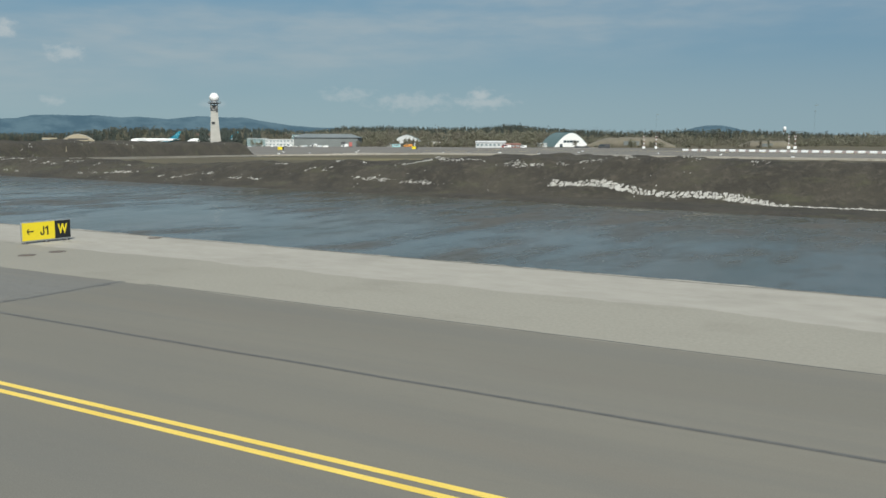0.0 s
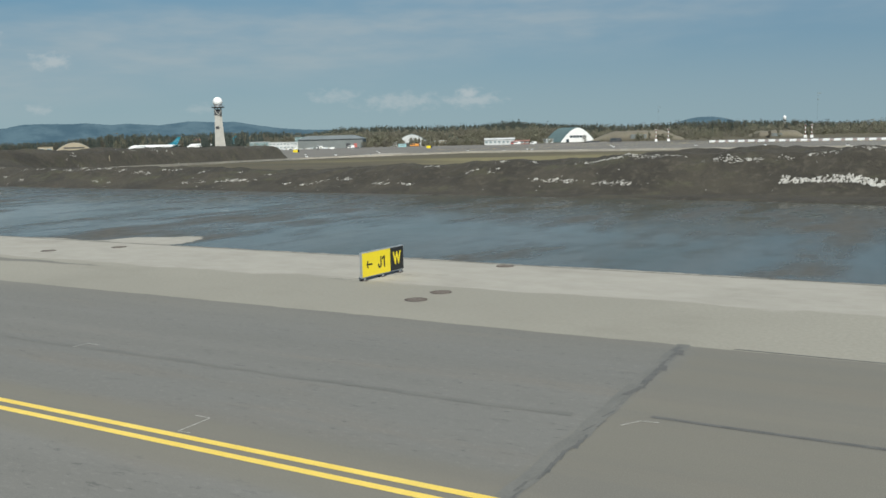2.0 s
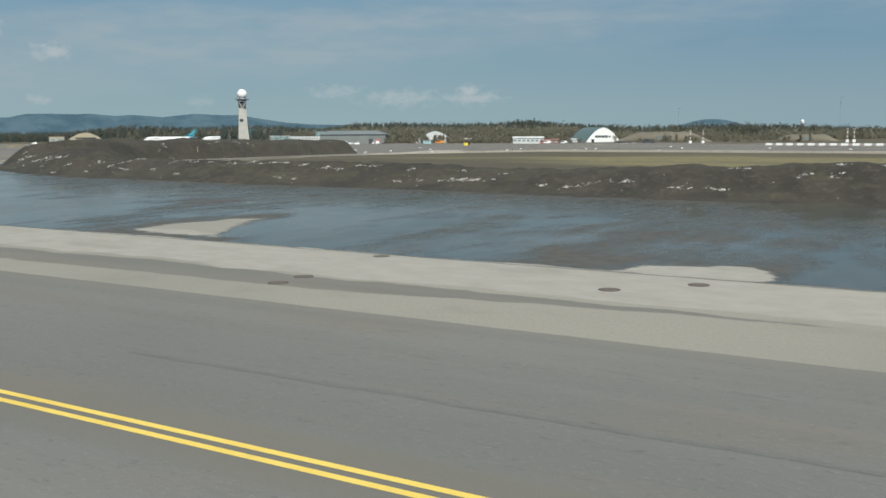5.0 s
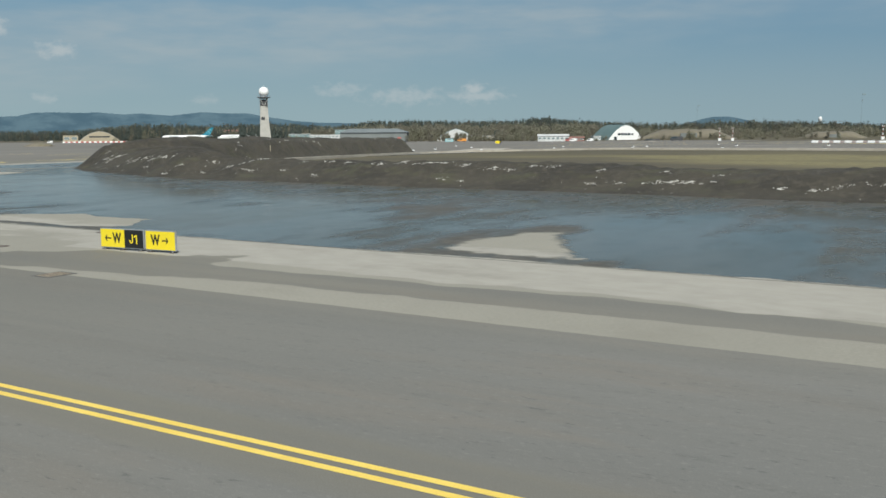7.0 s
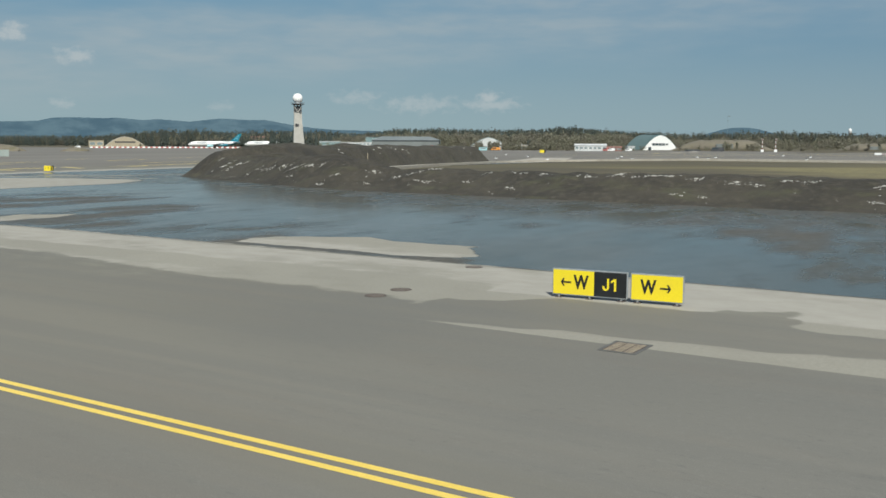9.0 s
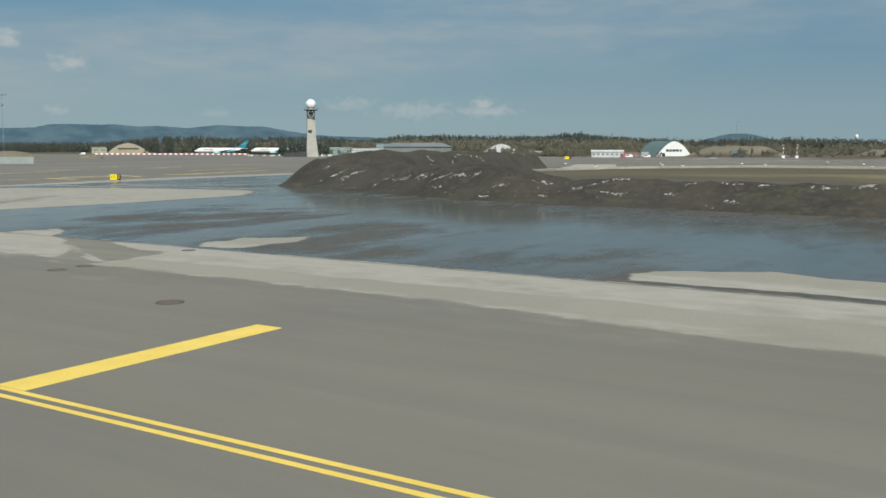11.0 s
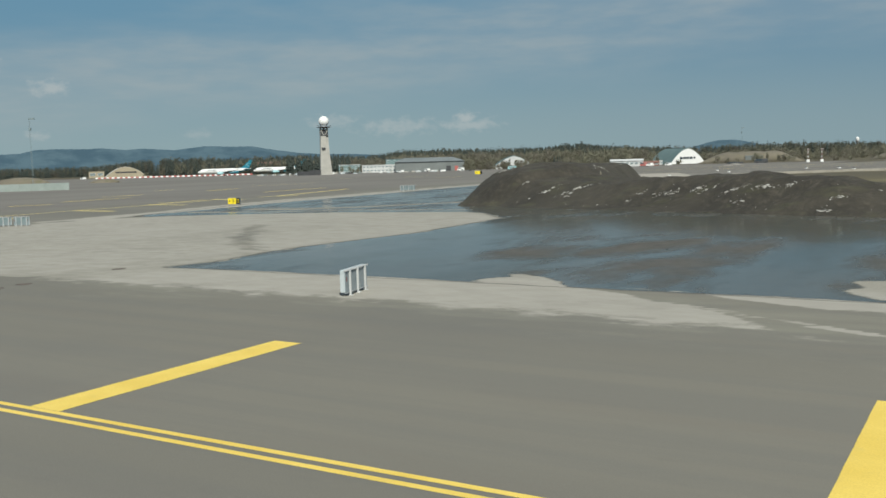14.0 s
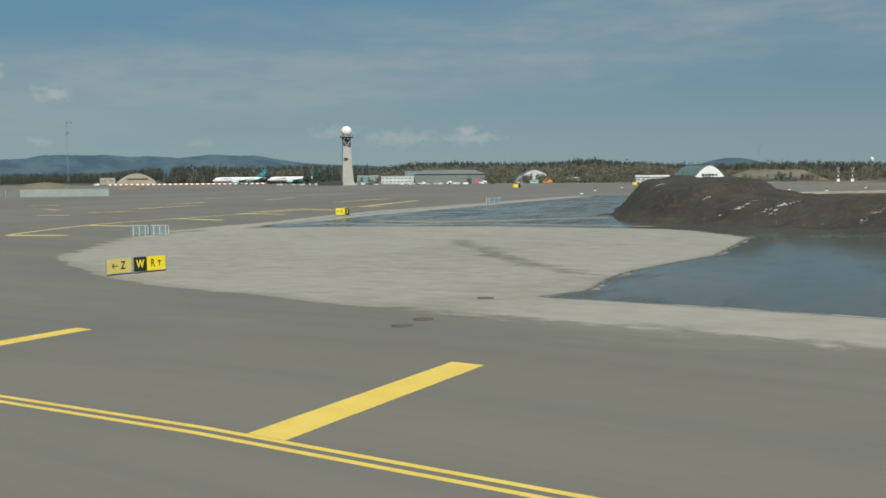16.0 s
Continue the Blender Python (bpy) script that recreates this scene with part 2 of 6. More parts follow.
def soil_material():
    """Dark turned soil with clods, stones and a few straws."""
    m, k, p, at = material("dark_soil")
    a, b, d = k.noise(at, 0.22, 5.0, 0.6), k.noise(at, 1.6, 6.0, 0.7), k.noise(at, 9.0, 4.0, 0.7)
    c = k.mix(k.ramp(a, 0.35, 0.65), (0.037, 0.033, 0.025), (0.059, 0.052, 0.038))
    c = k.mix(k.math("MULTIPLY", k.ramp(b, 0.5, 0.66), 0.7), c, (0.090, 0.079, 0.060))
    # near-black flecks paint the shade of crevices between the clods
    c = k.mix(k.math("MULTIPLY", k.ramp(k.noise(at, 3.4, 5.0, 0.7), 0.54, 0.68), 0.5), c, (0.020, 0.019, 0.016))
    c = k.mix(k.math("MULTIPLY", k.ramp(d, 0.66, 0.76), 0.5), c, (0.18, 0.165, 0.13))
    c = k.mix(k.math("MULTIPLY", k.ramp(k.noise(k.stretch(at, 0.5, 1.0, 1.0), 0.5, 5.0, 0.7), 0.52, 0.68), 0.55), c, (0.080, 0.080, 0.044))
    k.put(p.inputs["Base Color"], c)
    p.inputs["Roughness"].default_value = 0.95
    h = k.math("ADD", b, k.math("MULTIPLY", d, 0.4))
    k.put(p.inputs["Normal"], k.add("ShaderNodeBump", ins={"Strength": 0.9, "Distance": 0.25, "Height": h}).outputs[0])
    return m


def apron_material():
    m, k, p, at = material("apron_asphalt")
    a, b = k.noise(k.stretch(at, 1.0, 0.35, 1.0), 0.02, 5.0, 0.6), k.noise(at, 0.5, 5.0, 0.65)
    c = k.mix(k.ramp(a, 0.35, 0.65), (0.150, 0.138, 0.118), (0.185, 0.172, 0.148))
    c = k.mix(k.math("MULTIPLY", k.ramp(b, 0.45, 0.75), 0.3), c, (0.12, 0.112, 0.098))
    k.put(p.inputs["Base Color"], c)
    p.inputs["Roughness"].default_value = 0.85
    k.put(p.inputs["Normal"], k.add("ShaderNodeBump", ins={"Strength": 0.25, "Distance": 0.02, "Height": k.noise(at, 30.0)}).outputs[0])
    return m


def leaf_material(name, a, b, c):
    """Two leaf colours from cluster to cluster, and a third from tree to tree."""
    m, k, p, at = material(name)
    r = k.add("ShaderNodeNewGeometry").outputs["Random Per Island"]
    leaf = k.mix(r, a, b)
    colour = k.mix(k.math("MULTIPLY", k.ramp(k.noise(at, 0.045, 3.0, 0.6), 0.42, 0.62), 0.85), leaf, c)
    k.put(p.inputs["Base Color"], colour)
    p.inputs["Roughness"].default_value = 0.9
    p.inputs["Specular IOR Level"].default_value = 0.1
    through_leaf = k.add("ShaderNodeBsdfTranslucent", ins={"Color": colour})
    both = k.add("ShaderNodeMixShader", ins={0: 0.25, 1: p.outputs[0], 2: through_leaf.outputs[0]})
    m.node_tree.links.new(both.outputs[0], m.node_tree.nodes["Material Output"].inputs[0])
    return m


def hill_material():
    m, k, p, at = material("hazed_far_hills")
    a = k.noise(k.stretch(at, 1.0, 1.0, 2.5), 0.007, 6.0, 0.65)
    # the blue is distance haze, put into the base colour
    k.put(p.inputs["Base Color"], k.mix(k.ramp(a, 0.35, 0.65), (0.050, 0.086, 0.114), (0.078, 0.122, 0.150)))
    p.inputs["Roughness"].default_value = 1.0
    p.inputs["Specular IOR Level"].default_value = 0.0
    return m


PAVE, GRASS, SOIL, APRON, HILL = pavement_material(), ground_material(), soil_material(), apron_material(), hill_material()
YELLOW = surface("yellow_road_paint", (0.76, 0.55, 0.10), (0.84, 0.63, 0.14), 0.8, 0.6, 30.0, 0.15, dirt=(0.68, 0.51, 0.12))
FADED = surface("worn_yellow_paint", (0.72, 0.58, 0.20), (0.62, 0.52, 0.22), 0.5, 0.8, 20.0, 0.1, dirt=(0.46, 0.40, 0.21))
TAR = surface("tar_seal", (0.092, 0.092, 0.086), (0.128, 0.125, 0.114), 2.5, 0.75, 30.0, 0.2, dirt=(0.14, 0.135, 0.115))
SEAM = surface("worn_seam", (0.136, 0.135, 0.121), (0.160, 0.157, 0.140), 1.5, 0.8, 20.0, 0.1)
CHALK = surface("pale_paint_mark", (0.42, 0.41, 0.38), (0.36, 0.35, 0.32), 3.0, 0.8)
SNOW = surface("old_grainy_snow", (0.36, 0.345, 0.31), (0.52, 0.51, 0.47), 2.0, 0.75, 9.0, 0.5, depth=0.08, dirt=(0.26, 0.235, 0.195))
SIGN_YELLOW = surface("sign_yellow", (0.83, 0.66, 0.02), (0.80, 0.63, 0.03), 2.0, 0.4, 40.0, 0.0)
SIGN_PALE = surface("sign_faded_yellow", (0.60, 0.49, 0.13), (0.55, 0.46, 0.14), 2.0, 0.5, 40.0, 0.0, dirt=(0.48, 0.42, 0.2))
SIGN_BLACK = surface("sign_black", (0.012, 0.013, 0.014), (0.018, 0.019, 0.02), 2.0, 0.4, 40.0, 0.0)
METAL = surface("galvanised_steel", (0.42, 0.44, 0.45), (0.52, 0.54, 0.55), 3.0, 0.45, 30.0, 0.05, metal=0.6)
STEEL_BACK = surface("blue_grey_steel_sheet", (0.20, 0.235, 0.25), (0.25, 0.285, 0.30), 1.5, 0.5, 20.0, 0.0, dirt=(0.17, 0.19, 0.195))
GREY_BACK = surface("grey_sheet_back", (0.50, 0.55, 0.56), (0.58, 0.62, 0.63), 1.5, 0.5, 20.0, 0.0, dirt=(0.34, 0.36, 0.36))
RUST_SLAT = surface("dusty_rusted_slat", (0.27, 0.22, 0.16), (0.33, 0.28, 0.20), 5.0, 0.85, 30.0, 0.2)
CONCRETE_DUST = surface("dusty_iron", (0.150, 0.125, 0.105), (0.190, 0.165, 0.140), 6.0, 0.85, 40.0, 0.2)
IRON = surface("rusty_cast_iron", (0.090, 0.070, 0.060), (0.135, 0.108, 0.090), 4.0, 0.75, 30.0, 0.3, metal=0.3)
CONCRETE = surface("weathered_concrete", (0.38, 0.37, 0.335), (0.46, 0.445, 0.405), 0.25, 0.85, 3.0, 0.2, dirt=(0.34, 0.33, 0.29))
WHITE = surface("white_paint", (0.78, 0.78, 0.76), (0.82, 0.82, 0.80), 0.3, 0.5, 5.0, 0.0)
RED = surface("muted_red_plastic", (0.46, 0.13, 0.11), (0.40, 0.13, 0.115), 0.5, 0.55, 5.0, 0.0)
DULL_RED = surface("dull_red_paint", (0.24, 0.085, 0.075), (0.20, 0.08, 0.07), 0.5, 0.6, 5.0, 0.0)
DARK = surface("dark_steel", (0.035, 0.037, 0.04), (0.06, 0.062, 0.065), 0.6, 0.6, 6.0, 0.1)
GLASS = surface("dark_window_glass", (0.03, 0.045, 0.055), (0.05, 0.07, 0.08), 0.3, 0.12, 4.0, 0.0)
TEAL = surface("teal_aircraft_paint", (0.012, 0.16, 0.23), (0.016, 0.20, 0.28), 0.05, 0.35, 2.0, 0.0)
PALE_TEAL = surface("pale_teal_paint", (0.30, 0.55, 0.58), (0.36, 0.60, 0.63), 0.1, 0.4, 2.0, 0.0)
GREY_PAINT = surface("grey_aircraft_paint", (0.42, 0.45, 0.47), (0.47, 0.5, 0.52), 0.1, 0.4, 2.0, 0.0)
RUBBER = surface("black_rubber", (0.02, 0.02, 0.02), (0.03, 0.03, 0.03), 2.0, 0.85)
HALL = surface("grey_corrugated_cladding", (0.155, 0.172, 0.168), (0.190, 0.208, 0.203), 0.08, 0.6, 0.8, 0.0)
HALL_ROOF = surface("grey_sheet_roof", (0.155, 0.178, 0.180), (0.185, 0.205, 0.205), 0.06, 0.55, 0.8, 0.0)
GREEN_ROOF = surface("green_sheet_roof", (0.110, 0.165, 0.160), (0.135, 0.19, 0.185), 0.1, 0.55, 1.0, 0.0)
TEAL_GLASS = surface("teal_facade_glass", (0.16, 0.24, 0.24), (0.22, 0.30, 0.30), 0.15, 0.25, 1.0, 0.0)
SAND_WALL = surface("beige_concrete_wall", (0.36, 0.31, 0.22), (0.42, 0.37, 0.27), 0.1, 0.85, 1.0, 0.1, dirt=(0.27, 0.24, 0.17))
GRAVEL = surface("pale_gravel", (0.34, 0.31, 0.26), (0.42, 0.39, 0.33), 0.3, 0.9, 6.0, 0.4, dirt=(0.25, 0.22, 0.18))
BANK = surface("grassed_earth", (0.14, 0.125, 0.095), (0.175, 0.155, 0.115), 0.06, 0.95, 0.7, 0.4, depth=0.3, dirt=(0.12, 0.115, 0.06))
RED_ROOF = surface("brick_red_roof", (0.20, 0.105, 0.085), (0.25, 0.13, 0.10), 0.2, 0.8, 2.0, 0.1)
ORANGE = surface("orange_paint", (0.65, 0.27, 0.04), (0.6, 0.25, 0.05), 0.5, 0.5, 5.0, 0.0)
# leaf colours of the far trees, lifted and greyed to hold distance haze
CONIFER = leaf_material("hazed_spruce_needles", (0.066, 0.082, 0.074), (0.084, 0.100, 0.086), (0.078, 0.088, 0.074))
BROADLEAF = leaf_material("hazed_budding_twigs", (0.106, 0.112, 0.086), (0.138, 0.140, 0.100), (0.118, 0.106, 0.088))
BIRCH = leaf_material("hazed_birch_buds", (0.188, 0.184, 0.136), (0.222, 0.216, 0.152), (0.180, 0.164, 0.132))
OFF_WHITE = surface("weathered_white_cladding", (0.50, 0.51, 0.50), (0.60, 0.61, 0.60), 0.15, 0.7, 2.0, 0.0, dirt=(0.42, 0.43, 0.42))
BLUE_GREY = surface("blue_grey_sheet", (0.16, 0.21, 0.22), (0.22, 0.27, 0.28), 1.5, 0.5, 20.0, 0.0)
# red of the far blocks washed to grey-pink: distance haze in the colour
PINK = surface("hazed_pink_plastic", (0.38, 0.31, 0.29), (0.35, 0.30, 0.28), 0.5, 0.6, 5.0, 0.0)
SCREEN = surface("pale_green_concrete", (0.20, 0.235, 0.215), (0.235, 0.27, 0.25), 0.3, 0.8, 3.0, 0.1)
BARK = surface("bark", (0.07, 0.055, 0.042), (0.11, 0.09, 0.07), 2.0, 0.9)

# ---- geometry helpers ----


class Geo:
    """Collects faces for one mesh."""

    def __init__(self):
        self.v, self.f, self.m = [], [], []

    def add(self, verts, faces, m=None, slot=0):
        n = len(self.v)
        self.v += [tuple(m @ Vector(p)) if m is not None else tuple(p) for p in verts]
        self.f += [tuple(i + n for i in q) for q in faces]
        self.m += [slot] * len(faces)
        return self

    def box(self, x0, y0, z0, x1, y1, z1, m=None, slot=0, bevel=0.0):
        if bevel:
            bm = bmesh.new()
            bmesh.ops.create_cube(bm, size=1.0, matrix=Matrix.Translation(((x0 + x1) / 2, (y0 + y1) / 2, (z0 + z1) / 2)) @ Matrix.Diagonal((x1 - x0, y1 - y0, z1 - z0, 1)))
            bmesh.ops.bevel(bm, geom=list(bm.edges), offset=bevel, segments=2, affect="EDGES")
            bm.verts.index_update()
            self.add([v.co[:] for v in bm.verts], [[v.index for v in f.verts] for f in bm.faces], m, slot)
            bm.free()
            return self
        p = [(x, y, z) for z in (z0, z1) for x, y in ((x0, y0), (x1, y0), (x1, y1), (x0, y1))]
        return self.add(p, [(3, 2, 1, 0), (4, 5, 6, 7), (0, 1, 5, 4), (1, 2, 6, 5), (2, 3, 7, 6), (3, 0, 4, 7)], m, slot)

    def rings(self, rings, m=None, slot=0, caps=True):
        n = len(rings[0])
        p = [q for r in rings for q in r]
        f = [(i * n + j, i * n + (j + 1) % n, (i + 1) * n + (j + 1) % n, (i + 1) * n + j) for i in range(len(rings) - 1) for j in range(n)]
        if caps:
            f += [tuple(range(n - 1, -1, -1)), tuple((len(rings) - 1) * n + j for j in range(n))]
        return self.add(p, f, m, slot)

    def tube(self, profile, n=16, m=None, slot=0, caps=True):
        """Turned round z: profile of (radius, height)."""
        return self.rings([[(r * math.cos(2 * math.pi * j / n), r * math.sin(2 * math.pi * j / n), z) for j in range(n)] for r, z in profile], m, slot, caps)

    def prism(self, outline, z0, z1, m=None, slot=0):
        return self.rings([[(x, y, z0) for x, y in outline], [(x, y, z1) for x, y in outline]], m, slot)

    def bar(self, a, b, r, n=6, slot=0):
        a, b = Vector(a), Vector(b)
        return self.tube([(r, 0), (r, (b - a).length)], n, Matrix.Translation(a) @ (b - a).to_track_quat("Z", "Y").to_matrix().to_4x4(), slot)

    def mesh(self, name, mats, smooth=False):
        me = bpy.data.meshes.new(name)
        me.from_pydata(self.v, [], self.f)
        for x in mats if isinstance(mats, (list, tuple)) else [mats]:
            me.materials.append(x)
        me.polygons.foreach_set("material_index", self.m)
        if smooth:
            me.polygons.foreach_set("use_smooth", [True] * len(self.f))
        me.update()
        return me


def part(name, geo, mats, parent, label="", smooth=False):
    ob = new(name, geo.mesh(name, mats, smooth))
    ob.parent = parent
    return tagged(ob, label)


def thing(name, at, label, category, group="", kind=""):
    ob = new(name)
    ob.matrix_basis = at
    return tagged(ob, label, category, group, kind)


def solo(name, geo, mats, at, label, category="", group="", kind="", smooth=False):
    ob = new(name, geo.mesh(name, mats, smooth))
    ob.matrix_basis = at
    return tagged(ob, label, category, group, kind)


def lie(x, y):
    """Height of the land: level by the taxiway, falling slowly away to the far side and the west."""
    return -0.0045 * max(0.0, min(y, 900.0) - 50) - 0.02 * min(45.0, max(0.0, -165 - x)) - 0.003 * min(1000.0, max(0.0, -210 - x))


def lie_np(x, y):
    return -0.0045 * np.clip(y - 50, 0, 850) - 0.02 * np.clip(-165 - x, 0, 45) - 0.003 * np.clip(-210 - x, 0, 1000)


def lattice(x, y, seed):
    n = (x.astype(np.int64) * 374761393 + y.astype(np.int64) * 668265263 + seed * 974711) & 0x7FFFFFFF
    n = ((n ^ (n >> 13)) * 1274126177) & 0x7FFFFFFF
    return ((n ^ (n >> 16)) & 0xFFFF) / 65535.0


def rough_np(x, y, scale, seed=1, octaves=3):
    """Smooth value noise, 0 to 1."""
    total, amp, norm = np.zeros(np.shape(x)), 1.0, 0.0
    for o in range(octaves):
        u, v = x / scale, y / scale
        i, j = np.floor(u), np.floor(v)
        a, b = u - i, v - j
        a, b = a * a * (3 - 2 * a), b * b * (3 - 2 * b)
        q = (lattice(i, j, seed + o) * (1 - a) + lattice(i + 1, j, seed + o) * a) * (1 - b) + (lattice(i, j + 1, seed + o) * (1 - a) + lattice(i + 1, j + 1, seed + o) * a) * b
        total, norm, amp, scale = total + amp * q, norm + amp, amp * 0.5, scale * 0.5
    return total / norm


def inside(x, y, poly, soft):
    """1 within the polygon, 0 outside, with an edge of that softness in metres."""
    best, odd = np.full(np.shape(x), 1e9), np.zeros(np.shape(x), bool)
    for (ax, ay), (bx, by) in zip(poly, poly[1:] + poly[:1]):
        t = np.clip(((x - ax) * (bx - ax) + (y - ay) * (by - ay)) / ((bx - ax) ** 2 + (by - ay) ** 2), 0, 1)
        best = np.minimum(best, np.hypot(x - ax - t * (bx - ax), y - ay - t * (by - ay)))
        cross = (ay > y) != (by > y)
        odd ^= cross & (x < (bx - ax) * (y - ay) / (by - ay if by != ay else 1e-9) + ax)
    return np.clip(0.5 + np.where(odd, best, -best) / (2 * soft), 0, 1)


def grid(name, xs, ys, height, mats, smooth=True, attributes=()):
    """A sheet over the given lines, with point attributes."""
    X, Y = np.meshgrid(xs, ys)
    Z = height(X, Y)
    nx, ny = len(xs), len(ys)
    me = bpy.data.meshes.new(name)
    i = (np.arange(ny - 1)[:, None] * nx + np.arange(nx - 1)[None, :]).ravel()
    q = np.stack([i, i + 1, i + nx + 1, i + nx], 1).astype(np.int32)
    me.vertices.add(nx * ny)
    me.vertices.foreach_set("co", np.stack([X.ravel(), Y.ravel(), Z.ravel()], 1).astype(np.float32).ravel())
    me.loops.add(q.size)
    me.loops.foreach_set("vertex_index", q.ravel())
    me.polygons.add(len(q))
    me.polygons.foreach_set("loop_start", np.arange(0, q.size, 4, dtype=np.int32))
    me.polygons.foreach_set("use_smooth", np.full(len(q), smooth))
    for key, rule in attributes:
        a = me.attributes.new(key, "FLOAT", "POINT")
        a.data.foreach_set("value", rule(X, Y).astype(np.float32).ravel())
    me.materials.append(mats)
    me.update(calc_edges=True)
    return new(name, me)


def spread(stops):
    """Lines at the given places, with the given step between each and the next."""
    out = []
    for (a, step), (b, _) in zip(stops, stops[1:]):
        out += list(np.linspace(a, b, max(1, round((b - a) / step)), endpoint=False))
    return np.array(out + [stops[-1][0]])

# ---- the ground ----
FIELD_STRAW = [(-158, 168), (-135, 158), (-110, 146), (-90, 134), (-40, 122), (20, 118), (20, 205), (-106, 218), (-124, 198)]


def ground_z(x, y):
    return lie_np(x, y) - 0.06


ground = grid("ground", spread([(-5000, 400), (-1210, 100), (-400, 20), (-210, 5), (-165, 5), (80, 60), (400, 400), (4600, 1)]),
              spread([(-2500, 500), (-100, 50), (50, 5), (300, 30), (900, 400), (4900, 1)]), ground_z, GRASS,
              attributes=[("straw", lambda x, y: inside(x, y, FIELD_STRAW, 16.0) * np.clip(0.2 + 1.3 * rough_np(x, y * 2.2, 22.0, 5), 0, 1))])
tagged(ground, "flat airfield land of brown and straw-coloured dry grass", "ground", kind="structure")

apron = grid("apron", spread([(-1700, 245), (-1210, 50), (-460, 25), (-226, 1)]), spread([(-500, 110), (50, 10), (250, 25), (760, 1)]), lambda x, y: lie_np(x, y) - 0.03, APRON)
tagged(apron, "wide brownish-grey asphalt aircraft apron with faint wear", "apron", kind="structure")
tarmac = grid("tarmac", spread([(-226, 4), (-210, 10), (-165, 40), (900, 1)]), spread([(264, 20), (620, 1)]), lambda x, y: lie_np(x, y) - 0.03, APRON)
tagged(tarmac, "distant grey asphalt taxiway and runway beyond the field", "tarmac", kind="structure")

# ---- pavement along the taxiway, with its sand and melt water ----
ISLAND = [(-172, 25.8), (-180, 27.5), (-185, 28.3), (-191, 29.9), (-201, 35.0), (-208.9, 39.9), (-215.6, 48.5), (-221.9, 57.4), (-224.1, 64.2), (-222.7, 72.4), (-219.1, 77.5), (-209.7, 82.5), (-196, 83),
          (-188.8, 81), (-178, 79), (-174.2, 76), (-167.8, 67.2), (-166.8, 58), (-166, 51), (-167.4, 41.6), (-167.3, 38.4), (-166.4, 32.9), (-167.5, 30.5), (-165, 28)]
LINE = [(-223, 72), (-224.3, 80), (-225.3, 89), (-228.6, 104), (-231.8, 122), (-234.4, 144), (-238.6, 172), (-246.5, 234), (-252.4, 234), (-245.4, 174), (-241.8, 144), (-239.4, 122), (-234.6, 101), (-229.8, 86), (-228, 74), (-226, 64)]
PATCHES = [
    ([(-114.9, 31.3), (-115.2, 33.8), (-111, 36.2), (-108.8, 35.4), (-104.5, 35.6), (-102.8, 33.2), (-103.2, 31.9), (-105.4, 31.2), (-110.7, 31.4)], 0.3),
    ([(-83.6, 32), (-83.4, 35.7), (-83.1, 39.2), (-82, 40.3), (-79.2, 34.6), (-77.4, 32.1), (-80, 31.5)], 1.0),
    ([(-57.4, 30.2), (-56.5, 32.4), (-53.1, 34), (-51.7, 31), (-53, 30)], 0.5),
    ([(-136.9, 32.7), (-136.9, 35.2), (-134.3, 37.4), (-133.5, 34.7), (-133.5, 31.6), (-135.6, 30.9)], 0.4),
    ([(-150.4, 30.5), (-149.6, 33.4), (-146.7, 31.7), (-146.2, 30.2)], 0.5),
    ([(-223, 84.5), (-198, 87.4), (-181, 82.8), (-180, 83.6), (-198, 89), (-223, 87)], 0.4),
    ([(-219, 90.6), (-208, 91.4), (-202, 95.6), (-193, 104), (-194, 107), (-204, 98.8), (-209, 95), (-219, 94)], 0.8),
    ([(-222, 95), (-206, 97), (-206, 97.8), (-222, 96.2)], 0.4),
]
MUD = [([(-155, 41), (-152.8, 44.3), (-146, 52.5), (-146.3, 46), (-150.5, 37)], 1.6), ([(-149.2, 34), (-147.7, 36.5), (-145.5, 41.8), (-143.3, 52), (-141.7, 50.3), (-141.6, 36), (-141.4, 31.2), (-145, 31.2)], 1.6),
       ([(-133.2, 31.5), (-134.6, 38.2), (-136.9, 39.7), (-136.7, 45.2), (-133.7, 49), (-130.6, 43.3), (-131.2, 38.5), (-130.6, 32)], 1.4), ([(-118, 36), (-112, 38), (-112, 42), (-119, 40)], 3.0), ([(-116, 29.8), (-102, 29.8), (-102, 31.8), (-115.5, 32.2)], 0.5), ([(-85, 29.8), (-75.5, 29.8), (-76, 32), (-85, 32.4)], 0.5),
       ([(-110, 57), (-102, 56.5), (-99, 65), (-88.5, 45), (-84, 34), (-86.2, 30.8), (-94.2, 44)], 3.0), ([(-84.5, 31), (-86, 38.5), (-83.8, 43.5), (-80.5, 41.5)], 1.0), ([(-62, 30), (-63, 42), (-57, 55), (-50, 40), (-50, 30)], 3.0),
       ([(-40, 48), (-34, 60), (10, 62), (20, 50), (-20, 46)], 6.0), ([(-170, 84), (-168, 70), (-120, 62), (-60, 58), (-60, 68), (-150, 76)], 3.0)]
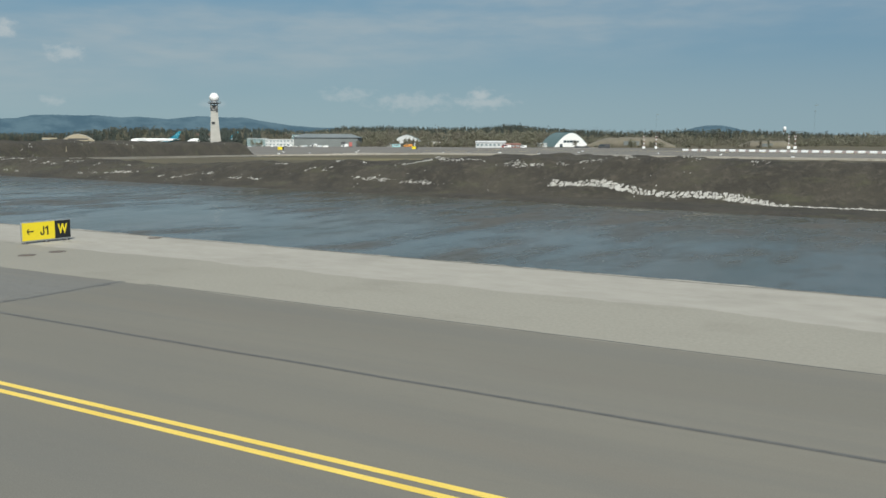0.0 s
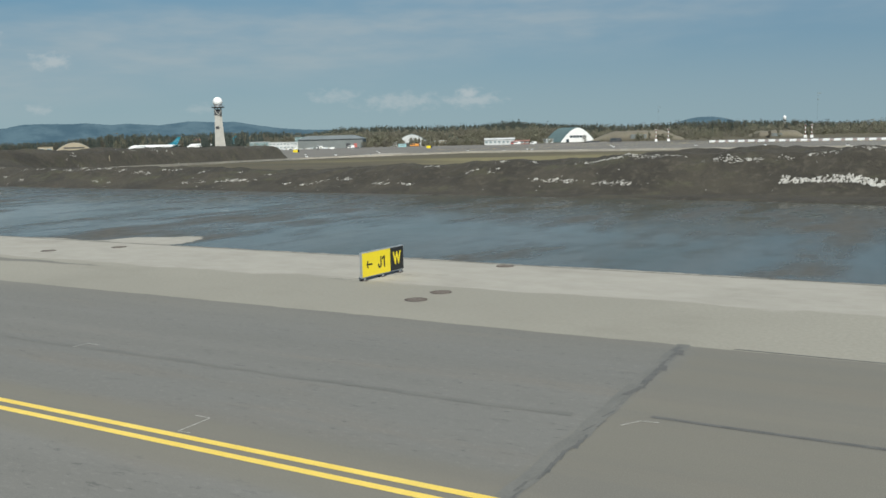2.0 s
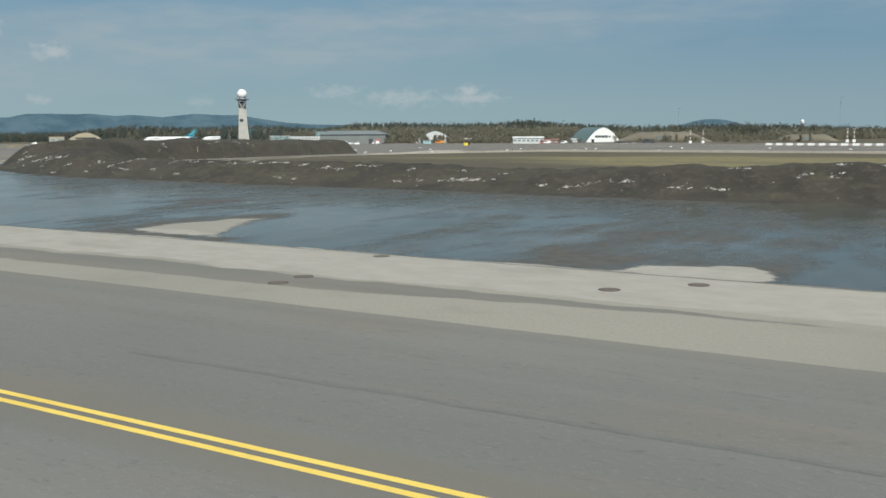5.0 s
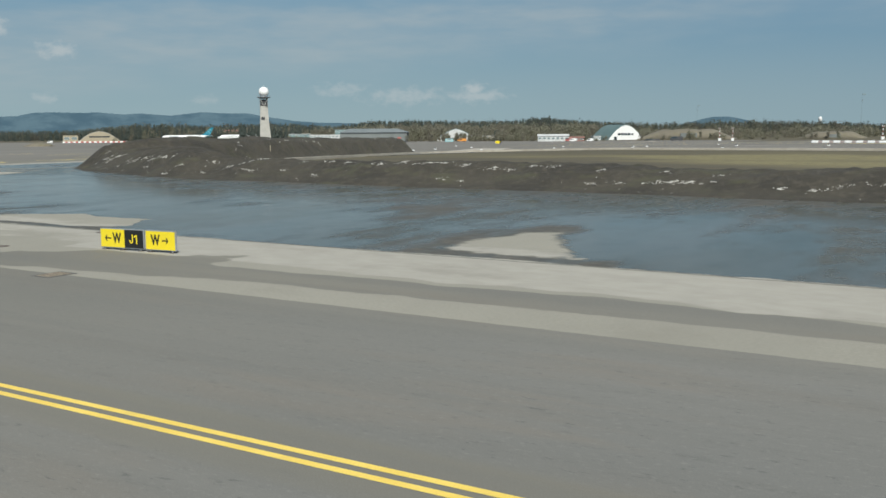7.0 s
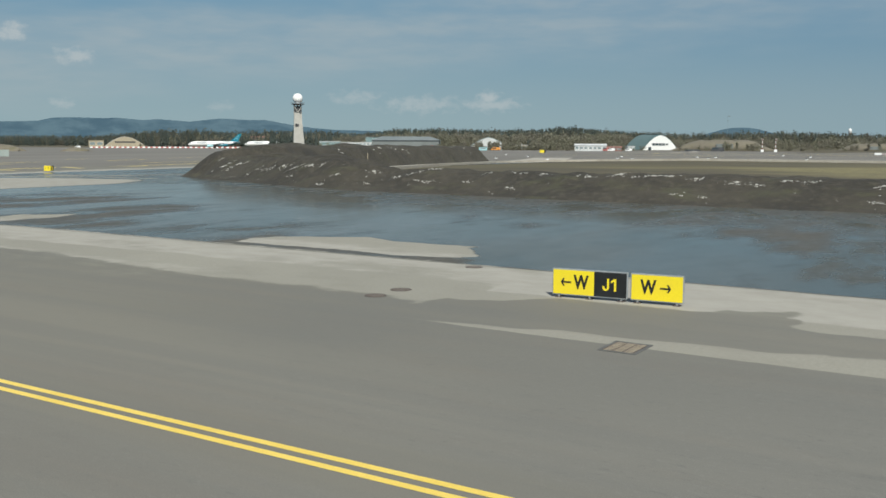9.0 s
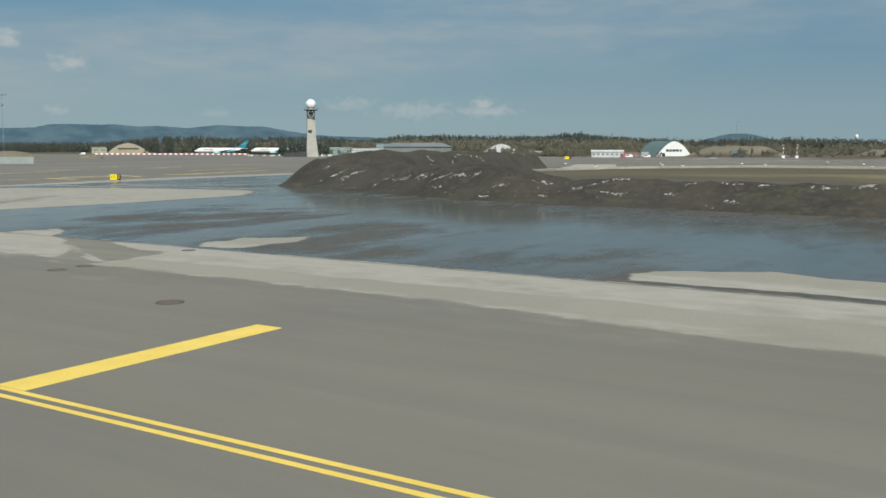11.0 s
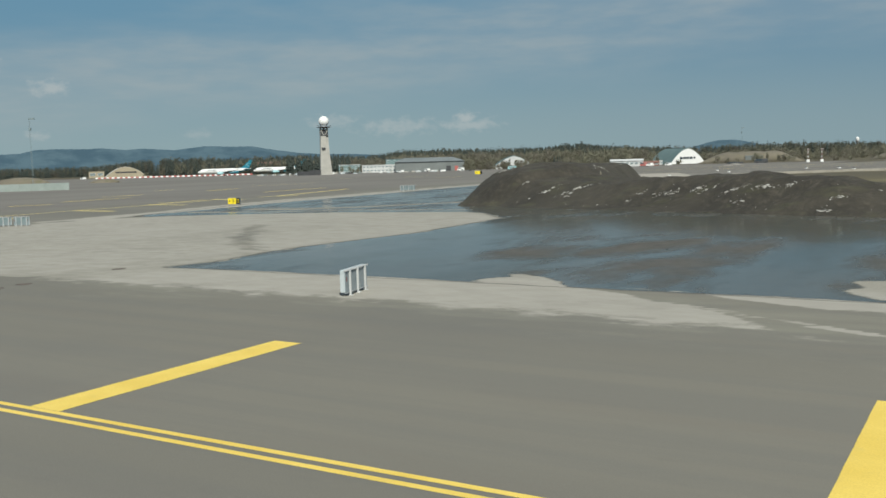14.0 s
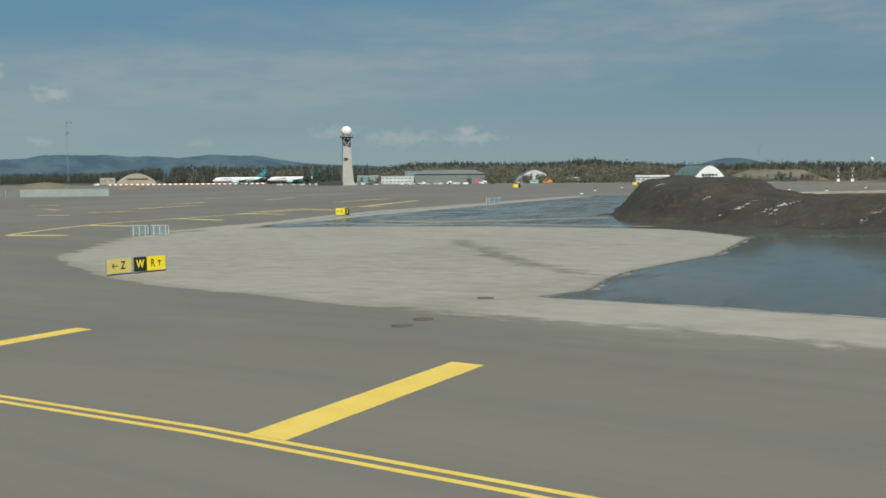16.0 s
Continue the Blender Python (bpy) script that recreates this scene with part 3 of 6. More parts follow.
CLEAR = [([(-140.4, 31.0), (-138.0, 31.0), (-138.5, 37), (-138.9, 43), (-138.9, 50), (-142.0, 53), (-142.0, 44), (-141.2, 36.5)], 0.7), ([(-166, 33.5), (-167, 41.7), (-165, 52), (-165.2, 63), (-162, 63), (-156, 41), (-151, 32.4), (-158, 31.6)], 2.0),
         ([(-105, 34), (-108, 54), (-99, 49), (-90, 30.5), (-98, 31)], 3.0), ([(-77.3, 31.5), (-80.7, 38.3), (-82, 47), (-78, 45.5), (-72, 38), (-75, 31)], 1.6), ([(-50, 31), (-48, 44), (-38, 42), (-41, 31)], 2.5),
         ([(-205, 60), (-181, 92), (-142, 66), (-106, 44), (-96, 38), (-110, 37), (-150, 52)], 5.0)]
BARE = [([(-98.6, 19.9), (-92.5, 20.85), (-85, 21.9), (-75, 22.3), (-70, 22.3), (-64, 22.4), (-56, 23.6), (-48, 24.4), (-56, 24.5), (-66, 24.6), (-74, 24.8), (-85, 24.2), (-98.6, 23.6)], 0.25), ([(-97.6, 23.4), (-95.6, 25.2), (-91.3, 25.5), (-89.2, 27.0), (-88.2, 23.4), (-88.5, 21.3), (-97.2, 20.6)], 0.25),
        ([(-38.3, 24.6), (-36.6, 24.6), (-36.0, 26.4), (-35.2, 27.4), (-36.6, 27.2), (-38.0, 25.8)], 1.2), ([(-146.4, 30.6), (-141.9, 30.3), (-137.6, 28.65), (-134.9, 28.3), (-134.2, 23.7), (-137.3, 24.4), (-139.3, 26.4), (-142.6, 28.5)], 0.25),
        ([(-190.5, 61.5), (-188, 62), (-180, 52), (-173.6, 44.2), (-168, 39.4), (-168.2, 37.8), (-174.6, 42), (-181.8, 49.8)], 1.1)]
STREAKS = [[(-142, 28.25), (-137.2, 25.65), (-135.0, 24.9), (-137.2, 25.95), (-142, 28.45)], [(-146.3, 31.1), (-141.9, 30.4), (-137.6, 28.7), (-135.2, 28.0), (-137.6, 28.95), (-141.9, 30.65)], [(-137.4, 25.4), (-134.8, 24.6), (-134.6, 24.9), (-136.4, 25.6)]]
IN_X, IN_Y = [-172, -159, -150, -143, -138.7, -134.6, -134.2, -118, -108.8, -101, -98.8, -98.0, 60], [25.7, 25.1, 25.2, 24.8, 24.6, 24.0, 24.0, 23.9, 22.75, 22.8, 22.6, 20.1, 20.35]


def frayed(x, y):
    """Shifts a place a little, to fray the outlines of sand, water and bare asphalt."""
    u = x + 1.3 * (rough_np(x, y * 2.0, 2.4, 61) - 0.5)
    return u, y + 0.6 * (rough_np(x * 0.6, y, 1.1, 62) - 0.5)


def sand_rule(x, y):
    near = np.interp(x, IN_X, IN_Y) + np.where(x > -98, 0.0, y - frayed(x, y)[1])
    outer = 30.5 + 0.5 * (rough_np(x, y * 0.2, 5.0, 9) - 0.5)
    s = np.minimum(np.clip(0.5 + (y - near) / np.where(x > -98, 0.22, np.where(x < -134.4, 4.5, 1.6)), 0, 1), np.clip(0.5 - (y - outer) / 0.6, 0, 1)) * np.clip((x + 172) / 2, 0, 1)
    x, y = frayed(x, y)
    for poly, soft in [(ISLAND, 0.35), (LINE, 0.6)] + PATCHES:
        s = np.maximum(s, inside(x, y, poly, soft))
    for poly, soft in BARE:
        s = s * (1 - (0.85 if soft < 1 else 0.62) * inside(x, y, poly, soft))
    for poly in STREAKS:
        s = np.maximum(s, 0.9 * inside(x, y, poly, 0.15))
    return s


def wet_rule(x, y):
    rim = np.interp(y, [30, 72, 86, 101, 122, 144, 174, 234], [-224, -224, -226, -231, -236, -239, -243, -250])
    return np.clip(0.5 + (y - 30.4) / 0.8, 0, 1) * np.clip(0.5 + (x - rim) / 2, 0, 1) * (1 - inside(x, y, ISLAND, 0.6)) * np.clip((x + 214) / 6 + (y - 66) / 6, 0, 1)


def pale_rule(x, y):
    x, y = frayed(x, y)
    start = np.where(x > -98, 25.2, np.where(x > -134.3, 26.4, 23.6))
    band = np.clip(0.5 + (y - start - 1.0 * (rough_np(x, y, 8.0, 3) - 0.5) - 1.1 * (rough_np(x * 0.45, y, 1.3, 64) - 0.5)) / 0.45, 0, 1) * np.clip((34.5 - y) / 2, 0, 1) * np.clip((x + 176) / 14, 0, 1)
    ragged = np.where(x > -98, 0.6 + 0.5 * rough_np(x, y * 3, 6.0, 8), 0.22 + 0.85 * rough_np(x, y * 3, 7.0, 8))
    band = np.maximum(band, np.where(x < -98, 0.55 * np.clip((y - 16.5) / 5, 0, 1) * np.clip((26 - y) / 2, 0, 1) * np.clip((-98 - x) / 12, 0, 1), 0))
    return np.maximum(band * ragged, 0.62 * inside(x, y, ISLAND, 1.0) * (0.55 + 0.6 * rough_np(x, y, 14.0, 18)) + 0.9 * inside(x, y, LINE, 0.5))


def mud_rule(x, y):
    s = np.zeros(np.shape(x))
    for poly, soft in MUD:
        s = np.maximum(s, (0.5 if soft > 2 else 1.0) * inside(x, y, poly, soft))
    for poly, soft in CLEAR:
        s = s - (0.6 if soft > 1 else 1.0) * inside(x, y, poly, soft)
    return 0.5 + 0.5 * s


def old_rule(x, y):
    """The older, coarser stretch of asphalt, west of the cross joint."""
    return np.clip(0.5 + (-24.5 - x) / 0.3, 0, 1) * np.clip((x + 104) / 34, 0, 1) * (1 - np.clip(0.5 + (1.0 - np.abs(y - 10.45)) / 0.25, 0, 1)) * np.clip((23 - y) / 5, 0.35, 1)


RULES = [("sand", sand_rule), ("wet", wet_rule), ("pale", pale_rule), ("mud", mud_rule), ("old", old_rule)]
for xs, ys in ((spread([(-262, 2.0), (-210, 0.6), (-165, 0.4), (10, 1.5), (60, 1)]), spread([(-45, 5.0), (8, 0.25), (18, 0.2), (42, 0.45), (84, 1)])),
               (spread([(-262, 1.5), (-210, 0.8), (-172, 1)]), spread([(84, 0.8), (112, 1)])), (spread([(-262, 1.5), (-210, 1.0), (-198, 1)]), spread([(112, 1.2), (160, 4.0), (242, 1)]))):
    pavement = grid("pavement", xs, ys, lie_np, PAVE, attributes=RULES)
    tagged(pavement, "grey asphalt taxiway with a sandy shoulder and standing melt water", "pavement", kind="structure")


def ribbon(points, half, lift=0.004):
    """A flat painted or laid strip along points, following the land."""
    g, pts = Geo(), []
    for (ax, ay), (bx, by) in zip(points, points[1:]):
        n = max(1, round(math.hypot(bx - ax, by - ay) / 5))
        pts += [(ax + (bx - ax) * i / n, ay + (by - ay) * i / n) for i in range(n)]
    pts.append(points[-1])
    v = []
    for i, (x, y) in enumerate(pts):
        a, b = pts[max(0, i - 1)], pts[min(len(pts) - 1, i + 1)]
        d = math.hypot(b[0] - a[0], b[1] - a[1])
        nx, ny = -(b[1] - a[1]) / d, (b[0] - a[0]) / d
        v += [(x + nx * half, y + ny * half, lie(x + nx * half, y + ny * half) + lift), (x - nx * half, y - ny * half, lie(x - nx * half, y - ny * half) + lift)]
    return g.add(v, [(2 * i, 2 * i + 1, 2 * i + 3, 2 * i + 2) for i in range(len(pts) - 1)])


def paint(name, geo, mat, label, category="road marking", group=""):
    return solo(name, geo, mat, Matrix(), label, category, group)


# double side line and its cross bars
for y in (10.495, 10.16):
    paint("side_line", ribbon([(60, y), (-165, y), (-300, y)], 0.08), YELLOW, "long yellow painted taxiway side line", group="double side line")
for x in (-119.65, -134.05, -148.95, -163.58, -178.0, -192.5):
    g = Geo()
    n = 14
    v = []
    for i in range(n + 1):
        y = 10.58 + 7.45 * i / n
        v += [(x - 0.46 + 0.004 * math.sin(i * 2.1 + x), y, lie(x, y) + 0.006), (x + 0.46 + 0.004 * math.sin(i * 1.7 + x), y, lie(x, y) + 0.006)]
    g.add(v, [(2 * i, 2 * i + 1, 2 * i + 3, 2 * i + 2) for i in range(n)])
    paint("cross_bar", g, YELLOW, "broad yellow painted bar across the shoulder", group="cross bars")

paint("short_bar", Geo().add([(-43.95, 8.85, 0.006), (-43.5, 8.85, 0.006), (-43.55, 10.06, 0.006), (-43.98, 10.06, 0.006)], [(0, 1, 2, 3)]), YELLOW, "short yellow painted bar beside the side line")


def wobble(x0, y0, x1, y1, amp, seed, step=0.6):
    rnd = random.Random(seed)
    n = max(2, round(math.hypot(x1 - x0, y1 - y0) / step))
    return [(x0 + (x1 - x0) * i / n + rnd.uniform(-amp, amp), y0 + (y1 - y0) * i / n + rnd.uniform(-amp, amp)) for i in range(n + 1)]


paint("tar_joint", ribbon(wobble(-23.8, 14.85, 55, 14.6, 0.02, 1, 1.5), 0.065, 0.005), TAR, "long dark tar-sealed joint in the asphalt", "tar joint")
paint("tar_joint", ribbon(wobble(-23.8, 20.32, 55, 20.36, 0.015, 4, 1.2), 0.035, 0.005), TAR, "thin dark joint along the asphalt's edge", "tar joint")


def cracks(x0, y0, x1, y1, half, seed):
    """A worn tar seal: short tapering pieces, frayed and broken."""
    rnd = random.Random(seed)
    g = Geo()
    n = max(3, round(math.hypot(x1 - x0, y1 - y0) / 0.28))
    for i in range(n):
        u, w = i / n, half * (1 - 0.6 * i / n) * rnd.choice((0.15, 0.5, 1.0, 1.3))
        ax, ay = x0 + (x1 - x0) * u + rnd.uniform(-0.05, 0.05), y0 + (y1 - y0) * u
        bx, by = ax + (x1 - x0) * 1.5 / n + rnd.uniform(-0.1, 0.1), ay + (y1 - y0) * 1.5 / n
        z = 0.004 + 0.0004 * (i % 3)
        g.add([(ax - w * 0.4, ay, z), (ax + w * 0.6, ay, z), (bx + w * rnd.uniform(0.2, 0.9), by, z), (bx - w * rnd.uniform(0.2, 0.9), by, z)], [(0, 1, 2, 3)])
    return g


paint("tar_joint", ribbon(wobble(-24.9, 20.3, -24.1, 6, 0.04, 12, 0.5), 0.15, 0.003), SEAM, "broad worn dark band along the joint", "tar joint")
paint("tar_joint", cracks(-24.9, 20.3, -24.5, 14.9, 0.15, 2), TAR, "dark tar-sealed joint across the asphalt", "tar joint")
paint("tar_joint", cracks(-24.5, 14.9, -24.1, 6, 0.06, 3), TAR, "thin dark crack across the asphalt", "tar joint")
paint("tar_joint", ribbon(wobble(-25, 14.35, -62, 13.95, 0.05, 8, 0.8), 0.10, 0.004), SEAM, "faint dark seam in the old asphalt", "tar joint")
for pts in ([(-37.62, 14.1), (-37.58, 14.51), (-37.2, 14.52)], [(-37.3, 11.2), (-37.28, 11.54), (-37.12, 11.56)], [(-30.85, 11.43), (-30.5, 11.43), (-30.44, 10.65), (-30.19, 10.68)], [(-24.1, 14.2), (-23.9, 14.55), (-23.6, 14.6)], [(-46.2, 8.9), (-46.0, 9.1), (-45.7, 9.05)]):
    paint("survey_mark", ribbon(pts, 0.014, 0.006), CHALK, "thin pale angled survey mark on the asphalt", "survey mark", "survey marks")

# faint stand markings on the apron
STAND_LINES = [
    [(-236.3, 54.7), (-239.7, 60.0), (-243.3, 66.3), (-246.4, 73.2), (-247.9, 80.3), (-249.2, 88.4), (-250.4, 95.7), (-251.6, 104.7), (-252.9, 114.4), (-254.8, 123.0)],
    [(-235.9, 54.4), (-230.1, 56.8)], [(-245.6, 71.4), (-238.5, 72.0)], [(-250.0, 89.0), (-239.5, 87.4)], [(-254.2, 106.4), (-243.9, 105.1)], [(-259.0, 126.2), (-247.6, 122.3)], [(-255.8, 110.7), (-257.8, 123.6)],
    [(-334.1, 125.8), (-328.6, 129.2)], [(-306.7, 109.9), (-300.3, 108.6)], [(-279.9, 89.1), (-275.3, 91.7)], [(-309.2, 142.1), (-309.8, 148.5), (-312.9, 157.1)], [(-282.1, 100.2), (-281.4, 108.3)],
    [(-290.6, 117.5), (-293.5, 128.4), (-294.5, 137.4)], [(-343.9, 188.4), (-346.4, 198.3)], [(-315.0, 180.6), (-325.8, 204.5)], [(-257.0, 136.2), (-251.9, 142.5)], [(-418.6, 356.2), (-397.2, 362.8)],
    [(-376.3, 369.1), (-372.5, 395.8)], [(-336.3, 334.2), (-332.6, 348.6)], [(-281.8, 165.8), (-287.5, 196.8)], [(-255.2, 139.9), (-270.0, 182.8)], [(-347.8, 233.5), (-343.8, 262.1)]]
for pts in STAND_LINES:
    paint("stand_line", ribbon(pts, 0.3 if len(pts) > 4 else 0.62, 0.008), FADED, "worn yellow guide line on the apron", group="stand lines")

track = ribbon([(-178, 124), (-185.5, 142), (-199, 180), (-208.5, 222), (-205, 244), (-192, 256), (-160, 261), (-60, 263), (120, 264)], 1.9, 0.5)
n = len(track.v)
edge = [(x, y, z - 1.0) for x, y, z in track.v]
track.add(track.v + edge, [(i, i + 2, n + i + 2, n + i) if i % 2 else (i + 2, i, n + i, n + i + 2) for i in range(n - 2)])
paint("gravel_track", track, GRAVEL, "pale gravel track on a low bed along the dry field", "track")
paint("gravel_turnout", ribbon([(-204, 226), (-213, 255), (-225, 290), (-241, 330)], 7.5, 0.03), GRAVEL, "pale gravel turnout where the track meets the apron", "track")
paint("far_road", ribbon([(-276, 575), (-284, 601), (-287, 650), (-330, 800)], 3.0, 0.03), GRAVEL, "pale road crossing the far taxiway", "road")
for y, half in ((300, 2.2), (345, 3.0), (420, 4.0), (520, 5.0)):
    paint("runway_line", ribbon([(-200 - 0.2 * y, y + 14), (0, y), (300, y - 10)], half * 0.35, 0.02), FADED if half > 3 else GRAVEL, "long pale worn line on the distant taxiway", group="far taxiway lines")


def manhole(x, y, r):
    at = Matrix.Translation((x, y, lie(x, y)))
    ob = thing("manhole", at, "round rusty iron manhole cover set in the shoulder", "manhole", "manhole covers")
    part("rim", Geo().tube([(r, 0.002), (r, 0.010), (r * 0.88, 0.012), (r * 0.88, 0.004)], 24, caps=False), IRON, ob)
    cover = part("cover", Geo().tube([(r * 0.86, 0.002), (r * 0.86, 0.008), (r * 0.8, 0.010)], 24), IRON, ob)
    for i in range(-3, 4):
        h = math.sqrt(max(0, 0.7 - (i * 0.24) ** 2)) * r
        part("rib", Geo().box(-h, i * 0.24 * r - 0.018, 0.008, h, i * 0.24 * r + 0.018, 0.014), CONCRETE_DUST, cover)


for x, y, r in ((-33.55, 22.75, 0.34), (-33.55, 24.15, 0.34), (-34.32, 29.9, 0.33), (-65.6, 22.86, 0.34), (-65.74, 24.3, 0.34), (-66.42, 29.83, 0.33), (-100.4, 22.66, 0.34), (-100.38, 23.99, 0.34), (-101.1, 29.8, 0.33), (-124.8, 19.25, 0.44),
                (-134.15, 22.1, 0.36), (-134.25, 23.45, 0.36), (-135.0, 29.5, 0.33), (-168.46, 22.44, 0.35), (-168.57, 23.87, 0.35), (-169.28, 29.5, 0.34), (-53.8, 29.0, 0.34), (-55.9, 26.8, 0.34)):
    manhole(x, y, r)

drain = thing("drain_grate", Matrix.Translation((-91.32, 19.95, 0)), "rectangular rusty drain grate sunk in pale concrete", "drain grate")
part("surround", Geo().box(-0.46, -0.58, 0.001, 0.46, -0.48, 0.012).box(-0.46, 0.48, 0.001, 0.46, 0.58, 0.012).box(-0.46, -0.48, 0.001, -0.38, 0.48, 0.012).box(0.38, -0.48, 0.001, 0.46, 0.48, 0.012), TAR, drain)
# thin dark plate added under the slats to paint the gaps' shade
part("gap_shade_plate", Geo().box(-0.38, -0.48, 0.001, 0.38, 0.48, 0.005), DARK, drain)
for i in range(8):
    part("slat", Geo().box(-0.37, -0.45 + i * 0.118, 0.006, 0.37, -0.384 + i * 0.118, 0.014), RUST_SLAT, drain)
for i in range(4):
    part("cross_rib", Geo().box(-0.378 + i * 0.243, -0.47, 0.006, -0.351 + i * 0.243, 0.47, 0.016), IRON, drain)

# ---- banks of turned soil ----
FOOT_X = [-190, -184, -178, -167, -150, -137, -104, -85, -73, -57, -33, -13, 60]
FOOT_Y = [97, 91, 87, 79.5, 73.3, 69.5, 67.5, 66.6, 65.2, 65.0, 62.6, 59.4, 57]
BASE_X = [-190, -185, -178, -169, -150, -146, -132, -112, -103, -85, -70, -56, -43, -33, -20, 60]
BASE_Y = [97.5, 94, 88, 82.5, 74, 72.5, 70.2, 68.2, 69, 67.8, 66.2, 66.0, 66.5, 67.5, 68, 67]
TOP_X = [-186, -176, -165, -157, -150, -143, -138, -125, -112, -100, -92, -84, -76, -66, -57, -51, -45, -39, -16, 60]
TOP_H = [2.3, 2.8, 2.6, 2.9, 3.25, 3.0, 2.05, 2.1, 2.1, 1.98, 2.1, 1.85, 1.75, 2.5, 2.7, 2.6, 3.0, 3.3, 3.35, 3.5]
RIDGE = [(-180, 100.5), (-186, 114), (-198.5, 150), (-209, 185), (-217.5, 219)]
RIDGE_H = [4.4, 4.75, 5.0, 4.8, 5.0]


def steep(t):
    t = np.clip(t, 0, 1)
    return t * t * (3 - 2 * t)


def bank_z(x, y):
    wave = 1.3 * (rough_np(x, y * 0.3, 9.0, 21) - 0.5)
    d = y - np.interp(x, BASE_X, BASE_Y) - wave
    foot = 0.36 * steep((y - np.interp(x, FOOT_X, FOOT_Y) - 0.6 * wave + 0.6) / 1.6)
    top = np.interp(x, TOP_X, TOP_H) * (0.93 + 0.16 * rough_np(x, y, 7.0, 12))
    front = (foot + (top - 0.3) * (0.5 * np.clip(d / 5.6, 0, 1) + 0.5 * steep(d / 5.6))) * (1 - steep((d - np.interp(x, [-174, -158, -145, -60, -48], [17, 12, 7.0, 7.0, 11])) / np.interp(x, [-158, -145, -60, -48], [14, 9, 9, 14]))) * steep((x + 184.5) / 6.5)
    best, along = np.full(np.shape(x), 1e9), np.zeros(np.shape(x))
    for k, ((ax, ay), (bx, by)) in enumerate(zip(RIDGE, RIDGE[1:])):
        t = np.clip(((x - ax) * (bx - ax) + (y - ay) * (by - ay)) / ((bx - ax) ** 2 + (by - ay) ** 2), 0, 1)
        e = np.hypot(x - ax - t * (bx - ax), y - ay - t * (by - ay))
        along = np.where(e < best, k + t, along)
        best = np.minimum(best, e)
    west = np.interp(along, range(5), RIDGE_H) * (0.95 + 0.1 * rough_np(x, y, 10.0, 14)) * np.clip(0.75 * steep((10.2 + wave - best) / 5.4) + 0.25 * np.clip((10.2 + wave - best) / 10.2, 0, 1), 0, 1)
    h = np.maximum(front, west) + 0.2 * np.minimum(front, west)
    lumps = 0.9 * (rough_np(x, y, 2.6, 31, 4) - 0.5) + 0.5 * (rough_np(x, y, 0.9, 41, 2) - 0.5) + 1.2 * (rough_np(x, y, 9.0, 51, 2) - 0.5)
    return lie_np(x, y) - 0.25 + h + lumps * np.clip(h / 2.2, 0, 1) * 0.6


bank = grid("earth_bank", spread([(-236, 1.2), (-195, 0.34), (12, 1.0), (60, 1)]), spread([(54, 0.3), (82, 0.7), (110, 1.3), (242, 1)]), bank_z, SOIL)
tagged(bank, "long bank of dark turned soil with old snow on it", "earth bank", kind="structure")


# places of the larger remains: x, y, number of pieces
DRIFTS_WEST = [(-178.1, 92.7, 4), (-186.2, 103.3, 5), (-186.8, 106.8, 3), (-173.8, 89.2, 12), (-169.8, 87.5, 15), (-170.4, 86.6, 4), (-161.3, 82.0, 5), (-162.2, 81.2, 2), (-158.9, 80.6, 8), (-157.6, 80.2, 6), (-155.4, 79.8, 7), (-154.5, 79.2, 5), (-151.7, 77.8, 9),
               (-149.2, 77.2, 9), (-147.2, 76.8, 8), (-151.0, 76.0, 3), (-142.9, 74.2, 4), (-139.4, 75.6, 5), (-138.4, 72.6, 3), (-135.5, 74.0, 4), (-133.9, 74.8, 6), (-132.4, 75.6, 8), (-131.7, 72.9, 9), (-127.0, 72.8, 4), (-125.9, 75.0, 4), (-121.8, 71.2, 5), (-143.9, 72.4, 3)]
DRIFTS_MID = [(-122.5, 74.6, 5), (-120.0, 74.6, 5), (-115.6, 73.4, 7), (-112.6, 73.2, 9), (-110.4, 73.0, 10), (-108.6, 73.6, 7), (-106.2, 73.4, 6), (-103.4, 73.0, 6), (-101.6, 73.0, 7), (-99.0, 73.4, 6), (-97.6, 73.6, 6), (-106.9, 70.1, 4), (-104.7, 70.2, 3), (-92.9, 72.6, 4),
              (-86.9, 70.4, 8), (-86.0, 70.3, 10), (-85.0, 70.4, 10), (-87.2, 72.6, 4), (-83.0, 72.2, 3), (-92.7, 70.2, 5), (-90.6, 70.2, 5), (-75.3, 68.6, 7), (-73.8, 69.2, 6), (-71.2, 69.2, 9), (-66.4, 68.1, 7)]
DRIFTS_EAST = [(-63.6, 67.8, 8), (-58.1, 69.6, 5), (-55.9, 69.5, 4), (-62.6, 71.0, 7), (-55.8, 71.2, 6), (-52.7, 71.6, 4), (-77.8, 68.8, 4), (-50.9, 68.2, 7), (-49.7, 68.4, 9), (-48.6, 68.4, 7), (-45.4, 68.0, 8), (-43.8, 68.0, 9), (-47.6, 71.4, 10), (-46.2, 71.4, 14), (-44.8, 71.4, 11),
               (-43.6, 71.6, 8), (-42.4, 71.8, 6), (-41.2, 72.2, 8), (-37.6, 72.0, 9), (-36.4, 71.8, 11), (-35.2, 72.1, 8), (-33.0, 72.4, 6), (-30.2, 72.8, 8), (-27.4, 72.9, 7), (-22, 73, 7), (-17, 73, 6)]


